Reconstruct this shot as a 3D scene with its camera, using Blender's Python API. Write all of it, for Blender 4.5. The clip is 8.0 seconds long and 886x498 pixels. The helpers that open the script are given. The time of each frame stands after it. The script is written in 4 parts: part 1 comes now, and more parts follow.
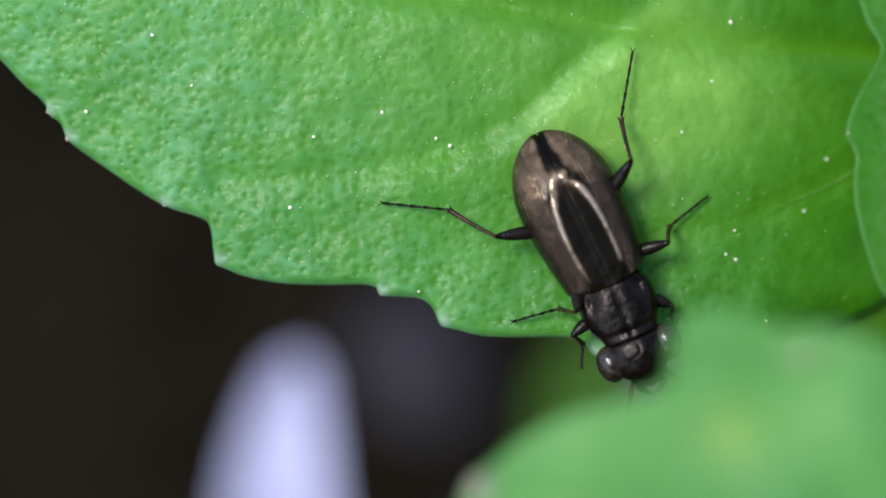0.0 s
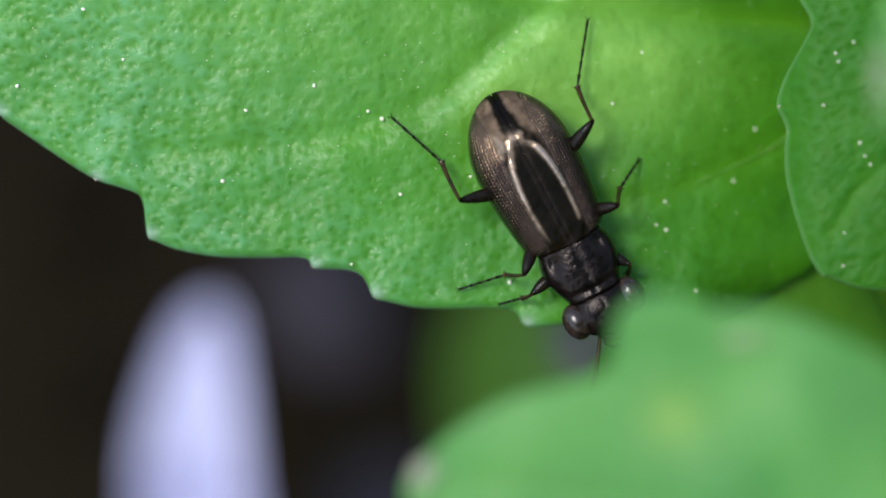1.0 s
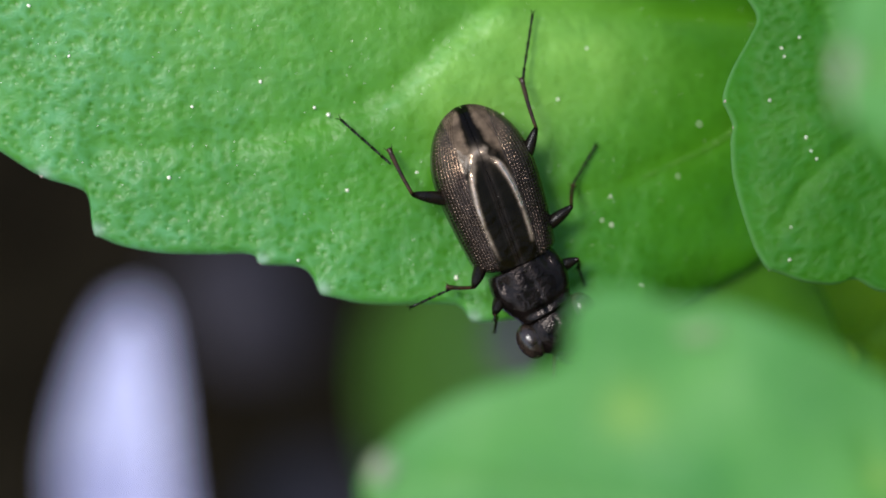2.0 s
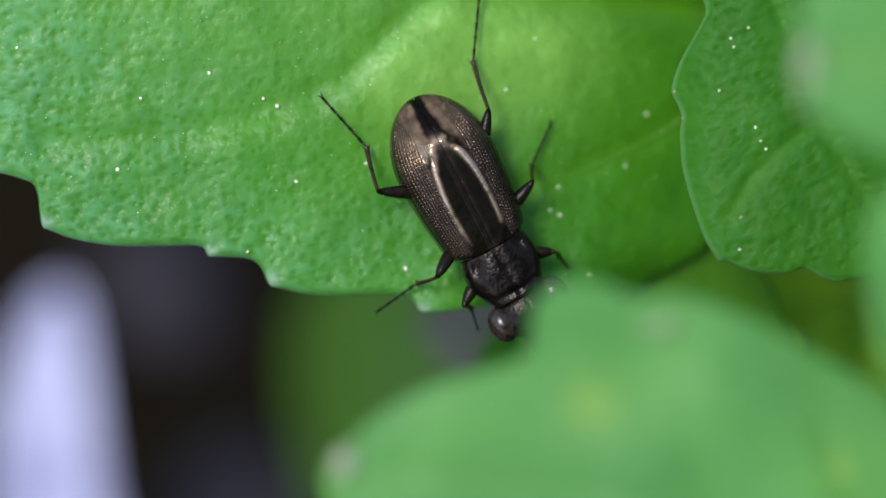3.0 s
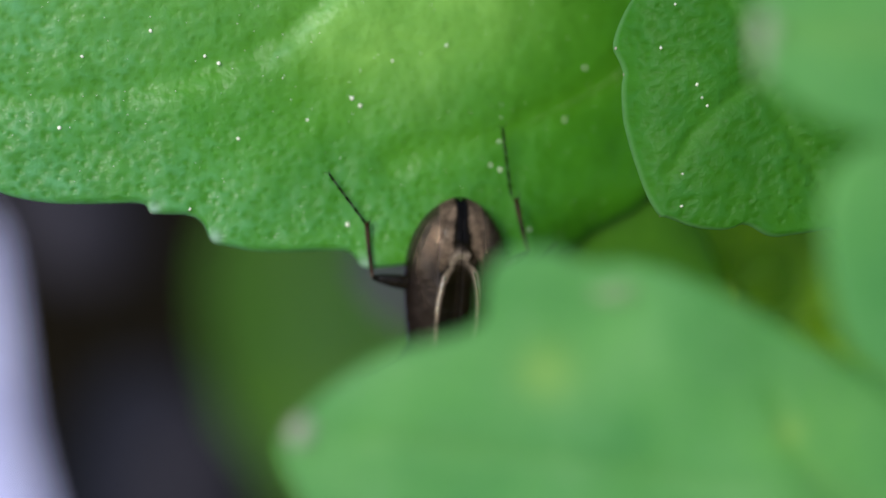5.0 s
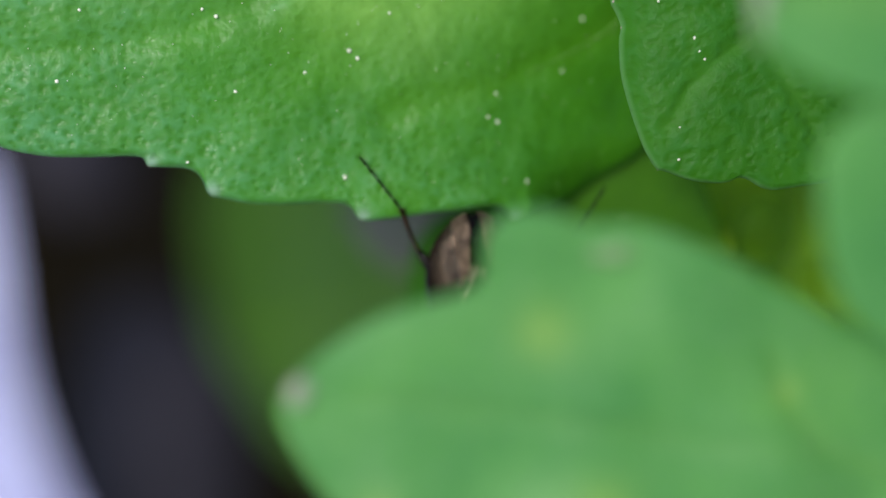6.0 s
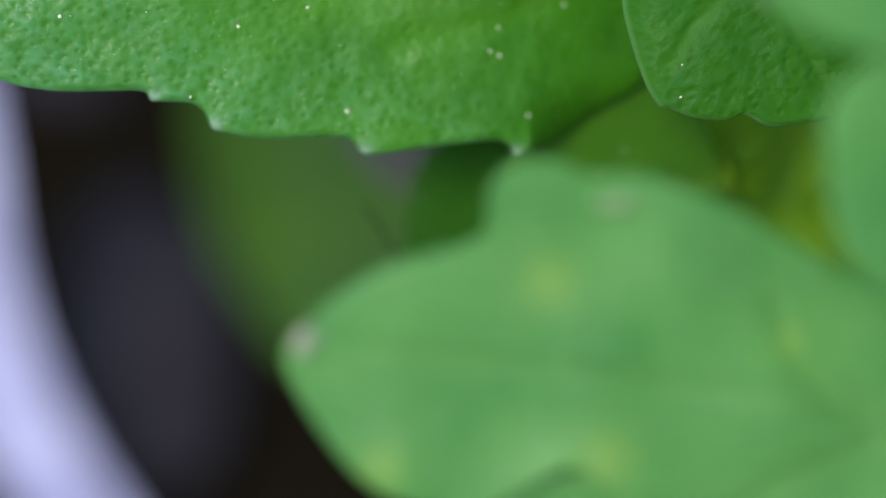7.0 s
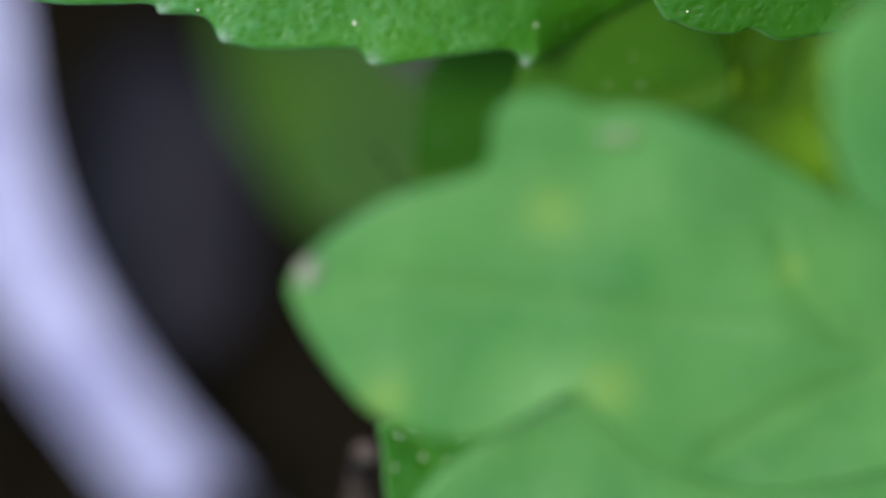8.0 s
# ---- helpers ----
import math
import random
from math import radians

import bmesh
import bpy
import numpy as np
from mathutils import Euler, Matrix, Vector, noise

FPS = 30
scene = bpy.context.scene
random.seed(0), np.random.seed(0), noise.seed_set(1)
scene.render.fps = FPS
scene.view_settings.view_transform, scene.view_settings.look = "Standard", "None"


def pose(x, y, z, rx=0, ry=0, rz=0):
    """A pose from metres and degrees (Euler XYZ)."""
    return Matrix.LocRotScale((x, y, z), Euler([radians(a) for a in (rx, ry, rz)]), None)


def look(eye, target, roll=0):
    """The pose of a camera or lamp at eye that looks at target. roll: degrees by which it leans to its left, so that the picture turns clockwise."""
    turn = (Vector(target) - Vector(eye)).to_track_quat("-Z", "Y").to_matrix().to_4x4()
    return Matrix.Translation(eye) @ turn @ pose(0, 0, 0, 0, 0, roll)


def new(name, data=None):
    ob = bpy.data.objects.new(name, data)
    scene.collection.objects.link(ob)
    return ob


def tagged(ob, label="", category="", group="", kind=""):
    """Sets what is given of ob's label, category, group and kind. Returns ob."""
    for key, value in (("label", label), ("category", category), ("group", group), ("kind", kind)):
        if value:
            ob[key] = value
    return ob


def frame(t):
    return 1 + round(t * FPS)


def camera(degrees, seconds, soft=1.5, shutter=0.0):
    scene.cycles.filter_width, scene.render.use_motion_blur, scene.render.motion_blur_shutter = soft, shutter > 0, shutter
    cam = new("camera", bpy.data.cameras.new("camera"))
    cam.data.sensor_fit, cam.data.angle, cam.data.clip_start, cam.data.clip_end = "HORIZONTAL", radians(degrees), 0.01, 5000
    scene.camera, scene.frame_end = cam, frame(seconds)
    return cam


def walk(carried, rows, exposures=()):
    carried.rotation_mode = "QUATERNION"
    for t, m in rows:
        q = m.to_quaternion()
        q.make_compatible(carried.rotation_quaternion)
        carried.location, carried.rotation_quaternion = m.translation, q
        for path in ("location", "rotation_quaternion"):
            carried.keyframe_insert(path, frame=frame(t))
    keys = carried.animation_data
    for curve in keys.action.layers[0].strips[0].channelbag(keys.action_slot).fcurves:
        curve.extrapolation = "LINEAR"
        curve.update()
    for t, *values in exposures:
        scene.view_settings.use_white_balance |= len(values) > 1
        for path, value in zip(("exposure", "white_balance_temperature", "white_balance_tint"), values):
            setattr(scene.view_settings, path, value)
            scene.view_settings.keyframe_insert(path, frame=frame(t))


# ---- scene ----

# Lengths below are in millimetres in the plant's own axes: x right, y up the leaf, z out of the leaf towards the eye.
MM = 0.001
SLOPE = 40.0          # the leaf blade leans this many degrees from level
HEIGHT = 0.040        # height of the blade over the soil
PLANT = pose(0, 0, HEIGHT, SLOPE)


def place(x, y, z, rx=0, ry=0, rz=0):
    """A world pose from the plant's axes."""
    return PLANT @ pose(x * MM, y * MM, z * MM, rx, ry, rz)


# ---- camera: a macro lens with a shallow depth of field ----
cam = camera(14.0, 8.0, soft=1.6)
cam.data.dof.use_dof = True
cam.data.dof.focus_distance = 0.0681
cam.data.dof.aperture_fstop = 30.0
ROWS = [
    (0.0, 0.000, 0.000, 68.005, 0.000, 0.000, 0.000),
    (0.5, -0.582, 1.109, 68.181, -1.232, -1.086, -0.156),
    (1.0, -1.272, 1.556, 68.191, -1.727, -2.141, -0.269),
    (1.5, -1.886, 1.450, 68.202, -1.656, -3.079, -0.354),
    (3.0, -4.017, 1.912, 68.071, -2.197, -6.094, -0.588),
    (3.5, -4.738, 2.111, 67.969, -2.385, -7.056, -0.702),
    (4.0, -4.931, 2.358, 67.993, -2.751, -7.513, -0.752),
    (5.5, -5.840, 4.099, 67.960, -5.005, -8.607, -0.725),
    (6.0, -5.688, 4.648, 67.958, -5.875, -8.489, -0.751),
    (6.5, -5.852, 5.725, 67.965, -7.242, -8.609, -0.606),
    (7.0, -6.145, 6.687, 67.916, -8.616, -8.832, -0.522),
    (7.5, -5.944, 8.571, 67.817, -10.822, -8.665, -0.457),
    (8.0, -5.512, 9.370, 67.831, -12.217, -8.238, -0.603),
]
walk(cam, [(t, place(x, y, z, a, b, c)) for t, x, y, z, a, b, c in ROWS], exposures=[(0, 0.92), (3, 0.80), (8, 0.63)])

# ---- world and sun ----
world = bpy.data.worlds.new("world")
scene.world = world
world.use_nodes = True
wt = world.node_tree
sky = wt.nodes.new("ShaderNodeTexSky")
sky.sky_type, sky.sun_disc = "NISHITA", False
sky.sun_elevation, sky.sun_rotation = radians(56), radians(-133)
wt.links.new(sky.outputs[0], wt.nodes["Background"].inputs[0])
wt.nodes["Background"].inputs[1].default_value = 0.15
sun_data = bpy.data.lights.new("sun", "SUN")
sun_data.energy, sun_data.angle, sun_data.color = 1.5, radians(17), (1.0, 0.985, 0.96)
sun = new("sun", sun_data)
sun.matrix_world = look((-0.40, -0.374, 0.835), (0, 0, 0))


# ---- materials ----
def material(name):
    m = bpy.data.materials.new(name)
    m.use_nodes = True
    nt = m.node_tree
    return m, nt, nt.nodes["Principled BSDF"]


def node(nt, kind, **inputs):
    n = nt.nodes.new(kind)
    for key, value in inputs.items():
        n.inputs[key.replace("_", " ")].default_value = value
    return n


def noise_of(nt, scale, detail=3.0, rough=0.5):
    """Noise in object space; scale in features a metre."""
    co = nt.nodes.new("ShaderNodeTexCoord")
    n = node(nt, "ShaderNodeTexNoise", Scale=scale, Detail=detail, Roughness=rough)
    nt.links.new(co.outputs["Object"], n.inputs["Vector"])
    return n.outputs[0]


def ramp(nt, source, stops):
    r = nt.nodes.new("ShaderNodeValToRGB")
    while len(r.color_ramp.elements) < len(stops):
        r.color_ramp.elements.new(0.5)
    for e, (p, c) in zip(r.color_ramp.elements, stops):
        e.position, e.color = p, (*c, 1) if len(c) == 3 else (c[0], c[0], c[0], 1)
    nt.links.new(source, r.inputs[0])
    return r.outputs[0]


def mix(nt, fac, a, b, kind="MIX"):
    m = nt.nodes.new("ShaderNodeMix")
    m.data_type, m.blend_type = "RGBA", kind
    for sock, v in ((m.inputs[0], fac), (m.inputs[6], a), (m.inputs[7], b)):
        if isinstance(v, (int, float)):
            sock.default_value = v
        elif isinstance(v, tuple):
            sock.default_value = (*v, 1)
        else:
            nt.links.new(v, sock)
    return m.outputs[2]


def math_node(nt, op, a, b=None):
    m = nt.nodes.new("ShaderNodeMath")
    m.operation = op
    for sock, v in zip(m.inputs, (a, b)):
        if v is None:
            continue
        if isinstance(v, (int, float)):
            sock.default_value = v
        else:
            nt.links.new(v, sock)
    return m.outputs[0]


def bump(nt, bsdf, height, distance, strength=1.0, normal=None):
    b = node(nt, "ShaderNodeBump", Strength=strength, Distance=distance)
    nt.links.new(height, b.inputs["Height"])
    if normal is not None:
        nt.links.new(normal, b.inputs["Normal"])
    nt.links.new(b.outputs[0], bsdf.inputs["Normal"])
    return b.outputs[0]


def leaf_material(name, dark, light, vein, bloom, rim, lit_tone=(0.29, 0.60, 0.09), relief=0.00002, gloss=0.42, waxy=0.42, glow=0.35, bloom_share=0.9):
    """Fleshy leaf skin: waxy paler swellings between small bare pits, blotches of two greens, light let through."""
    m, nt, b = material(name)

    def mark(key):
        a = nt.nodes.new("ShaderNodeAttribute")
        a.attribute_name = key
        return a.outputs["Fac"]

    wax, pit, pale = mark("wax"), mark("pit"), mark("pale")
    swell = noise_of(nt, 4200, 2.5, 0.5)
    fine = noise_of(nt, 21000, 2)
    blotch = ramp(nt, noise_of(nt, 420, 4, 0.6), [(0.3, (0,)), (0.7, (1,))])
    base = mix(nt, blotch, dark, light)
    # brightness on the swellings is painted in as a yellower, paler green
    base = mix(nt, math_node(nt, "MULTIPLY", pale, ramp(nt, noise_of(nt, 1500, 3), [(0.3, (0.6,)), (0.7, (1,))])), base, lit_tone)
    # the bloom lies on the swellings in thin uneven flecks and leaves the pits bare
    fleck = ramp(nt, swell, [(0.34, (0.35,)), (0.66, (1,))])
    cover = ramp(nt, noise_of(nt, 700, 4, 0.65), [(0.30, (0.35,)), (0.66, (1,))])
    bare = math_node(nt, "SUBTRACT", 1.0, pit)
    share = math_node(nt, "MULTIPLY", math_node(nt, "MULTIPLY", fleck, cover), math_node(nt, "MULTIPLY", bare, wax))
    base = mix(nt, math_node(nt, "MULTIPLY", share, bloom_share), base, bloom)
    # pits are painted darker too, their shade put into the colour
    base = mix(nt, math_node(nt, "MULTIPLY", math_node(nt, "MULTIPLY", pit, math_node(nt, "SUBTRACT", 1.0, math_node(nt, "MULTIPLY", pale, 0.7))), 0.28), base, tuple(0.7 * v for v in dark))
    for key, tone, part_of in (("vein", vein, 0.75), ("rim", rim, 0.8)):
        base = mix(nt, math_node(nt, "MULTIPLY", mark(key), part_of), base, tone)
    nt.links.new(base, b.inputs["Base Color"])
    nt.links.new(ramp(nt, fine, [(0.35, (gloss + 0.10,)), (0.65, (gloss - 0.10,))]), b.inputs["Roughness"])
    b.inputs["Specular IOR Level"].default_value = waxy
    height = math_node(nt, "ADD", swell, math_node(nt, "MULTIPLY", fine, 0.30))
    bump(nt, b, height, relief)
    back = nt.nodes.new("ShaderNodeBsdfTranslucent")
    nt.links.new(mix(nt, 0.5, base, (0.25, 0.5, 0.02)), back.inputs[0])
    both = nt.nodes.new("ShaderNodeMixShader")
    both.inputs[0].default_value = glow
    nt.links.new(b.outputs[0], both.inputs[1])
    nt.links.new(back.outputs[0], both.inputs[2])
    nt.links.new(both.outputs[0], nt.nodes["Material Output"].inputs[0])
    return m


def plain(name, colour, other, scale, rough=0.5, relief=0.0, relief_scale=0.0, metal=0.0, spec=0.5, glow=0.0):
    """Two tones blended by noise, with a fine relief."""
    m, nt, b = material(name)
    base = mix(nt, ramp(nt, noise_of(nt, scale, 5, 0.6), [(0.32, (0,)), (0.68, (1,))]), colour, other)
    nt.links.new(base, b.inputs["Base Color"])
    b.inputs["Roughness"].default_value, b.inputs["Metallic"].default_value = rough, metal
    b.inputs["Specular IOR Level"].default_value = spec
    if relief:
        bump(nt, b, noise_of(nt, relief_scale, 4, 0.6), relief)
    if glow:
        back = nt.nodes.new("ShaderNodeBsdfTranslucent")
        nt.links.new(base, back.inputs[0])
        both = nt.nodes.new("ShaderNodeMixShader")
        both.inputs[0].default_value = glow
        nt.links.new(b.outputs[0], both.inputs[1])
        nt.links.new(back.outputs[0], both.inputs[2])
        nt.links.new(both.outputs[0], nt.nodes["Material Output"].inputs[0])
    return m


LEAF = leaf_material("leaf_green", (0.046, 0.230, 0.005), (0.084, 0.328, 0.0085), (0.12, 0.36, 0.008), (0.172, 0.505, 0.212), (0.42, 0.60, 0.42), relief=0.000026, gloss=0.42, waxy=0.46)
LEAF_DEEP = leaf_material("leaf_deep_green", (0.032, 0.165, 0.004), (0.057, 0.235, 0.006), (0.07, 0.25, 0.02), (0.07, 0.28, 0.08), (0.24, 0.50, 0.18), relief=0.000034, waxy=0.14, gloss=0.45, bloom_share=0.35)
LEAF_PALE = leaf_material("leaf_pale_green", (0.066, 0.285, 0.052), (0.150, 0.430, 0.072), (0.40, 0.57, 0.09), (0.15, 0.38, 0.10), (0.12, 0.36, 0.10))
# a darker copy with the shade under the other leaves put in
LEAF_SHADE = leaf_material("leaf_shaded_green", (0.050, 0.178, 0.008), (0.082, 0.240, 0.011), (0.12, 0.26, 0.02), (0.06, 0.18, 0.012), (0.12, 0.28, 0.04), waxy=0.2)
LEAF_YOUNG = leaf_material("leaf_yellow_green", (0.26, 0.54, 0.018), (0.35, 0.61, 0.026), (0.24, 0.48, 0.02), (0.16, 0.32, 0.02), (0.2, 0.36, 0.04), waxy=0.2)
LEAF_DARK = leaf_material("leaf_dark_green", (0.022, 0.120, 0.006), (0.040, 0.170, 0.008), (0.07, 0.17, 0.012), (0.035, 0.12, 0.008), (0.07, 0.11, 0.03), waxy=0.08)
# olive kept dark to carry the shade low on the stem
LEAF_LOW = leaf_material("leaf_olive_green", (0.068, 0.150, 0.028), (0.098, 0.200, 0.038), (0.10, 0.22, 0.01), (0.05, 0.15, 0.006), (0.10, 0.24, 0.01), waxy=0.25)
STEM = plain("stem_green", (0.17, 0.39, 0.014), (0.26, 0.48, 0.02), 500, 0.45, 0.00003, 6000, glow=0.2)
TOOTH = plain("tooth_tip", (0.46, 0.40, 0.30), (0.36, 0.26, 0.20), 4000, 0.4)
VEIN = plain("pale_vein", (0.07, 0.28, 0.010), (0.22, 0.42, 0.09), 3800, 0.4)
SCAR = plain("leaf_scar", (0.24, 0.33, 0.17), (0.30, 0.29, 0.19), 1500, 0.5)
BLEMISH = plain("leaf_blemish", (0.12, 0.25, 0.07), (0.16, 0.215, 0.08), 2500, 0.5)
SPECK = plain("pale_grain", (0.8, 0.82, 0.66), (0.85, 0.8, 0.5), 9000, 0.3)
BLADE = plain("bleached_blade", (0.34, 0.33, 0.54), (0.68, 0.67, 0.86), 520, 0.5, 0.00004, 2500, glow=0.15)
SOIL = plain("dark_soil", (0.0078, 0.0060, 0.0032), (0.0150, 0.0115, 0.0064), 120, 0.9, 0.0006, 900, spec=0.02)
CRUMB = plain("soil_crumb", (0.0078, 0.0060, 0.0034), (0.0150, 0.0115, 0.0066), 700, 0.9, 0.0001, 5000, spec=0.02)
SLATE = plain("slate", (0.027, 0.024, 0.028), (0.036, 0.032, 0.037), 300, 0.7, 0.0001, 3000, spec=0.03)
BARK = plain("twig_bark", (0.055, 0.036, 0.027), (0.11, 0.075, 0.056), 1500, 0.7, 0.00006, 5000)
DRY = plain("dry_scrap", (0.080, 0.085, 0.060), (0.115, 0.12, 0.085), 900, 0.7, 0.00005, 4000)


def shell_material():
    """Wing cases: a glossy black-bronze strip along the seam with its dark reflection painted in, bronze and lined at
    the sides, pale brown crescents towards the tip.
    """
    m, nt, b = material("bronze_shell")
    co = nt.nodes.new("ShaderNodeTexCoord")
    sep = nt.nodes.new("ShaderNodeSeparateXYZ")
    nt.links.new(co.outputs["Object"], sep.inputs[0])
    across = math_node(nt, "ABSOLUTE", sep.outputs[0])
    wob = math_node(nt, "MULTIPLY", math_node(nt, "SUBTRACT", noise_of(nt, 2600, 3), 0.5), 0.0006)

    def band(source, low, high):
        r = nt.nodes.new("ShaderNodeMapRange")
        r.inputs[1].default_value, r.inputs[2].default_value = low, high
        nt.links.new(source, r.inputs[0])
        return r.outputs[0]

    rear = math_node(nt, "ADD", math_node(nt, "MULTIPLY", sep.outputs[1], -1.0), math_node(nt, "MULTIPLY", across, 0.7))
    tip = band(math_node(nt, "ADD", rear, wob), 0.00105, 0.00140)
    inner = math_node(nt, "ADD", across, math_node(nt, "MULTIPLY", math_node(nt, "ADD", sep.outputs[1], 0.0020), -0.11))
    off_seam = band(math_node(nt, "ADD", inner, math_node(nt, "MULTIPLY", wob, 0.3)), 0.00007, 0.00015)
    off_rim = band(across, 0.00094, 0.00086)
    patch = math_node(nt, "MULTIPLY", math_node(nt, "MULTIPLY", tip, off_seam), off_rim)
    side = math_node(nt, "MAXIMUM", band(across, 0.00040, 0.00045), math_node(nt, "MULTIPLY", band(across, 0.00011, 0.00008), 0.12))
    # near black stands in for dark reflections in the glossy strip
    strip = mix(nt, ramp(nt, noise_of(nt, 1800, 3), [(0.35, (0,)), (0.7, (1,))]), (0.0035, 0.0028, 0.0012), (0.0075, 0.0058, 0.0024))
    bronze = mix(nt, ramp(nt, noise_of(nt, 9000, 3), [(0.3, (0,)), (0.7, (1,))]), (0.034, 0.022, 0.016), (0.090, 0.060, 0.043))
    # shade in the grooves is painted in, nearly black
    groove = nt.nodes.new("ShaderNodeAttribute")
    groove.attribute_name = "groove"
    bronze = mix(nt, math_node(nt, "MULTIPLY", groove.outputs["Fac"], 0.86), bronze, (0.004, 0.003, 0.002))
    lined = mix(nt, side, strip, bronze)
    tan = mix(nt, ramp(nt, noise_of(nt, 5200, 3), [(0.3, (0,)), (0.7, (1,))]), (0.078, 0.053, 0.034), (0.190, 0.130, 0.083))
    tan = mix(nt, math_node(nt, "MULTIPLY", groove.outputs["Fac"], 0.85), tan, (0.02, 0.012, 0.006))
    base = mix(nt, math_node(nt, "MULTIPLY", patch, 0.9), lined, tan)
    seam = math_node(nt, "MULTIPLY", tip, band(across, 0.00013, 0.00006))
    base = mix(nt, seam, base, (0.004, 0.003, 0.002))
    # a pale broken glint is painted along the edge of the smooth strip
    attr = nt.nodes.new("ShaderNodeAttribute")
    attr.attribute_name = "glint_arch"
    patchy = math_node(nt, "MULTIPLY", ramp(nt, noise_of(nt, 7000, 3), [(0.30, (0.35,)), (0.5, (1,))]), ramp(nt, noise_of(nt, 1900, 2), [(0.42, (0.03,)), (0.58, (1,))]))
    glint_arch = math_node(nt, "MULTIPLY", attr.outputs["Fac"], patchy)
    base = mix(nt, glint_arch, base, (0.66, 0.485, 0.335))
    nt.links.new(base, b.inputs["Base Color"])
    metal = mix(nt, glint_arch, mix(nt, side, (0.0, 0.0, 0.0), (0.8, 0.8, 0.8)), (1.0, 1.0, 1.0))
    nt.links.new(metal, b.inputs["Metallic"])
    nt.links.new(mix(nt, side, (0.07, 0.07, 0.07), (0.30, 0.30, 0.30)), b.inputs["Specular IOR Level"])
    nt.links.new(mix(nt, side, (0.09, 0.09, 0.09), (0.15, 0.15, 0.15)), b.inputs["Roughness"])
    # the smooth strip is gently uneven, the sides finely grained
    wave = math_node(nt, "MULTIPLY", noise_of(nt, 2400, 2), 12.0)
    bump(nt, b, math_node(nt, "ADD", wave, noise_of(nt, 24000, 2)), 0.000004)
    return m


SHELL = shell_material()
PLATE = plain("bronze_plate", (0.004, 0.003, 0.0025), (0.026, 0.018, 0.015), 3600, 0.20, 0.000035, 5200, metal=0.6, spec=0.3)
EYE = plain("compound_eye", (0.010, 0.007, 0.005), (0.040, 0.027, 0.020), 9000, 0.13, 0.000004, 40000)
LIMB = plain("black_limb", (0.005, 0.0038, 0.0026), (0.012, 0.0085, 0.005), 4000, 0.24, 0.000008, 20000, spec=0.2)
SHIN = plain("brown_limb", (0.060, 0.026, 0.010), (0.007, 0.005, 0.004), 3000, 0.26, 0.000008, 20000, spec=0.3)


# ---- mesh helpers; they take millimetres ----
def mesh_of(name, verts, faces, mat, m=None, smooth=True):
    me = bpy.data.meshes.new(name)
    m = m if m is not None else PLANT
    a = np.array(m)
    spots = np.array([tuple(v) for v in verts] if not isinstance(verts, np.ndarray) else verts, float) * MM
    me.from_pydata((spots @ a[:3, :3].T + a[:3, 3]).tolist(), [], faces.tolist() if isinstance(faces, np.ndarray) else faces)
    me.materials.append(mat)
    if smooth:
        me.polygons.foreach_set("use_smooth", [True] * len(me.polygons))
    me.update()
    return me


def part(name, verts, faces, mat, parent=None, label="", m=None, smooth=True):
    ob = new(name, mesh_of(name, verts, faces, mat, m, smooth))
    if parent is not None:
        ob.parent = parent
    return tagged(ob, label)


def empty(name, label, category, m=None):
    ob = new(name)
    ob.empty_display_size = 0.001
    if m is not None:
        ob.matrix_basis = m
    return tagged(ob, label, category)


def smooth_line(pts, n, rounds=2):
    """n points evenly along a polyline whose corners are rounded."""
    p = [np.array(q, float) for q in pts]
    for _ in range(rounds):
        q = [p[0]]
        for a, b in zip(p, p[1:]):
            q += [0.78 * a + 0.22 * b, 0.22 * a + 0.78 * b]
        p = q + [p[-1]]
    p = np.array(p)
    s = np.concatenate([[0], np.cumsum(np.linalg.norm(np.diff(p, axis=0), axis=1))])
    u = np.linspace(0, s[-1], n)
    return np.stack([np.interp(u, s, p[:, k]) for k in range(p.shape[1])], 1)


def near_line(x, y, line):
    """Distance from (x, y) to a polyline."""
    best = np.full(np.shape(x), 1e9)
    for a, b in zip(line, line[1:]):
        d = b - a
        u = np.clip(((x - a[0]) * d[0] + (y - a[1]) * d[1]) / (d @ d), 0, 1)
        best = np.minimum(best, np.hypot(x - a[0] - u * d[0], y - a[1] - u * d[1]))
    return best


def rough_field(x, y, scale, seed):
    return np.array([noise.noise((a / scale + seed, b / scale, seed * 0.7)) for a, b in zip(x.ravel(), y.ravel())]).reshape(x.shape)


def tube(line, radii, sides=10, caps=True):
    """Verts and faces of a round limb along a line, with a radius at each point."""
    line = [Vector(p) for p in line]
    verts, faces = [], []
    up = Vector((0.13, 0.21, 0.97))
    for i, p in enumerate(line):
        d = (line[min(i + 1, len(line) - 1)] - line[max(i - 1, 0)]).normalized()
        a = d.cross(up).normalized()
        b = d.cross(a)
        for k in range(sides):
            w = 2 * math.pi * k / sides
            verts.append(p + radii[i] * (math.cos(w) * a + math.sin(w) * b))
    for i in range(len(line) - 1):
        for k in range(sides):
            k2 = (k + 1) % sides
            faces.append((i * sides + k, i * sides + k2, (i + 1) * sides + k2, (i + 1) * sides + k))
    if caps:
        faces.append(tuple(range(sides)))
        faces.append(tuple(reversed(range(len(verts) - sides, len(verts)))))
    return verts, faces


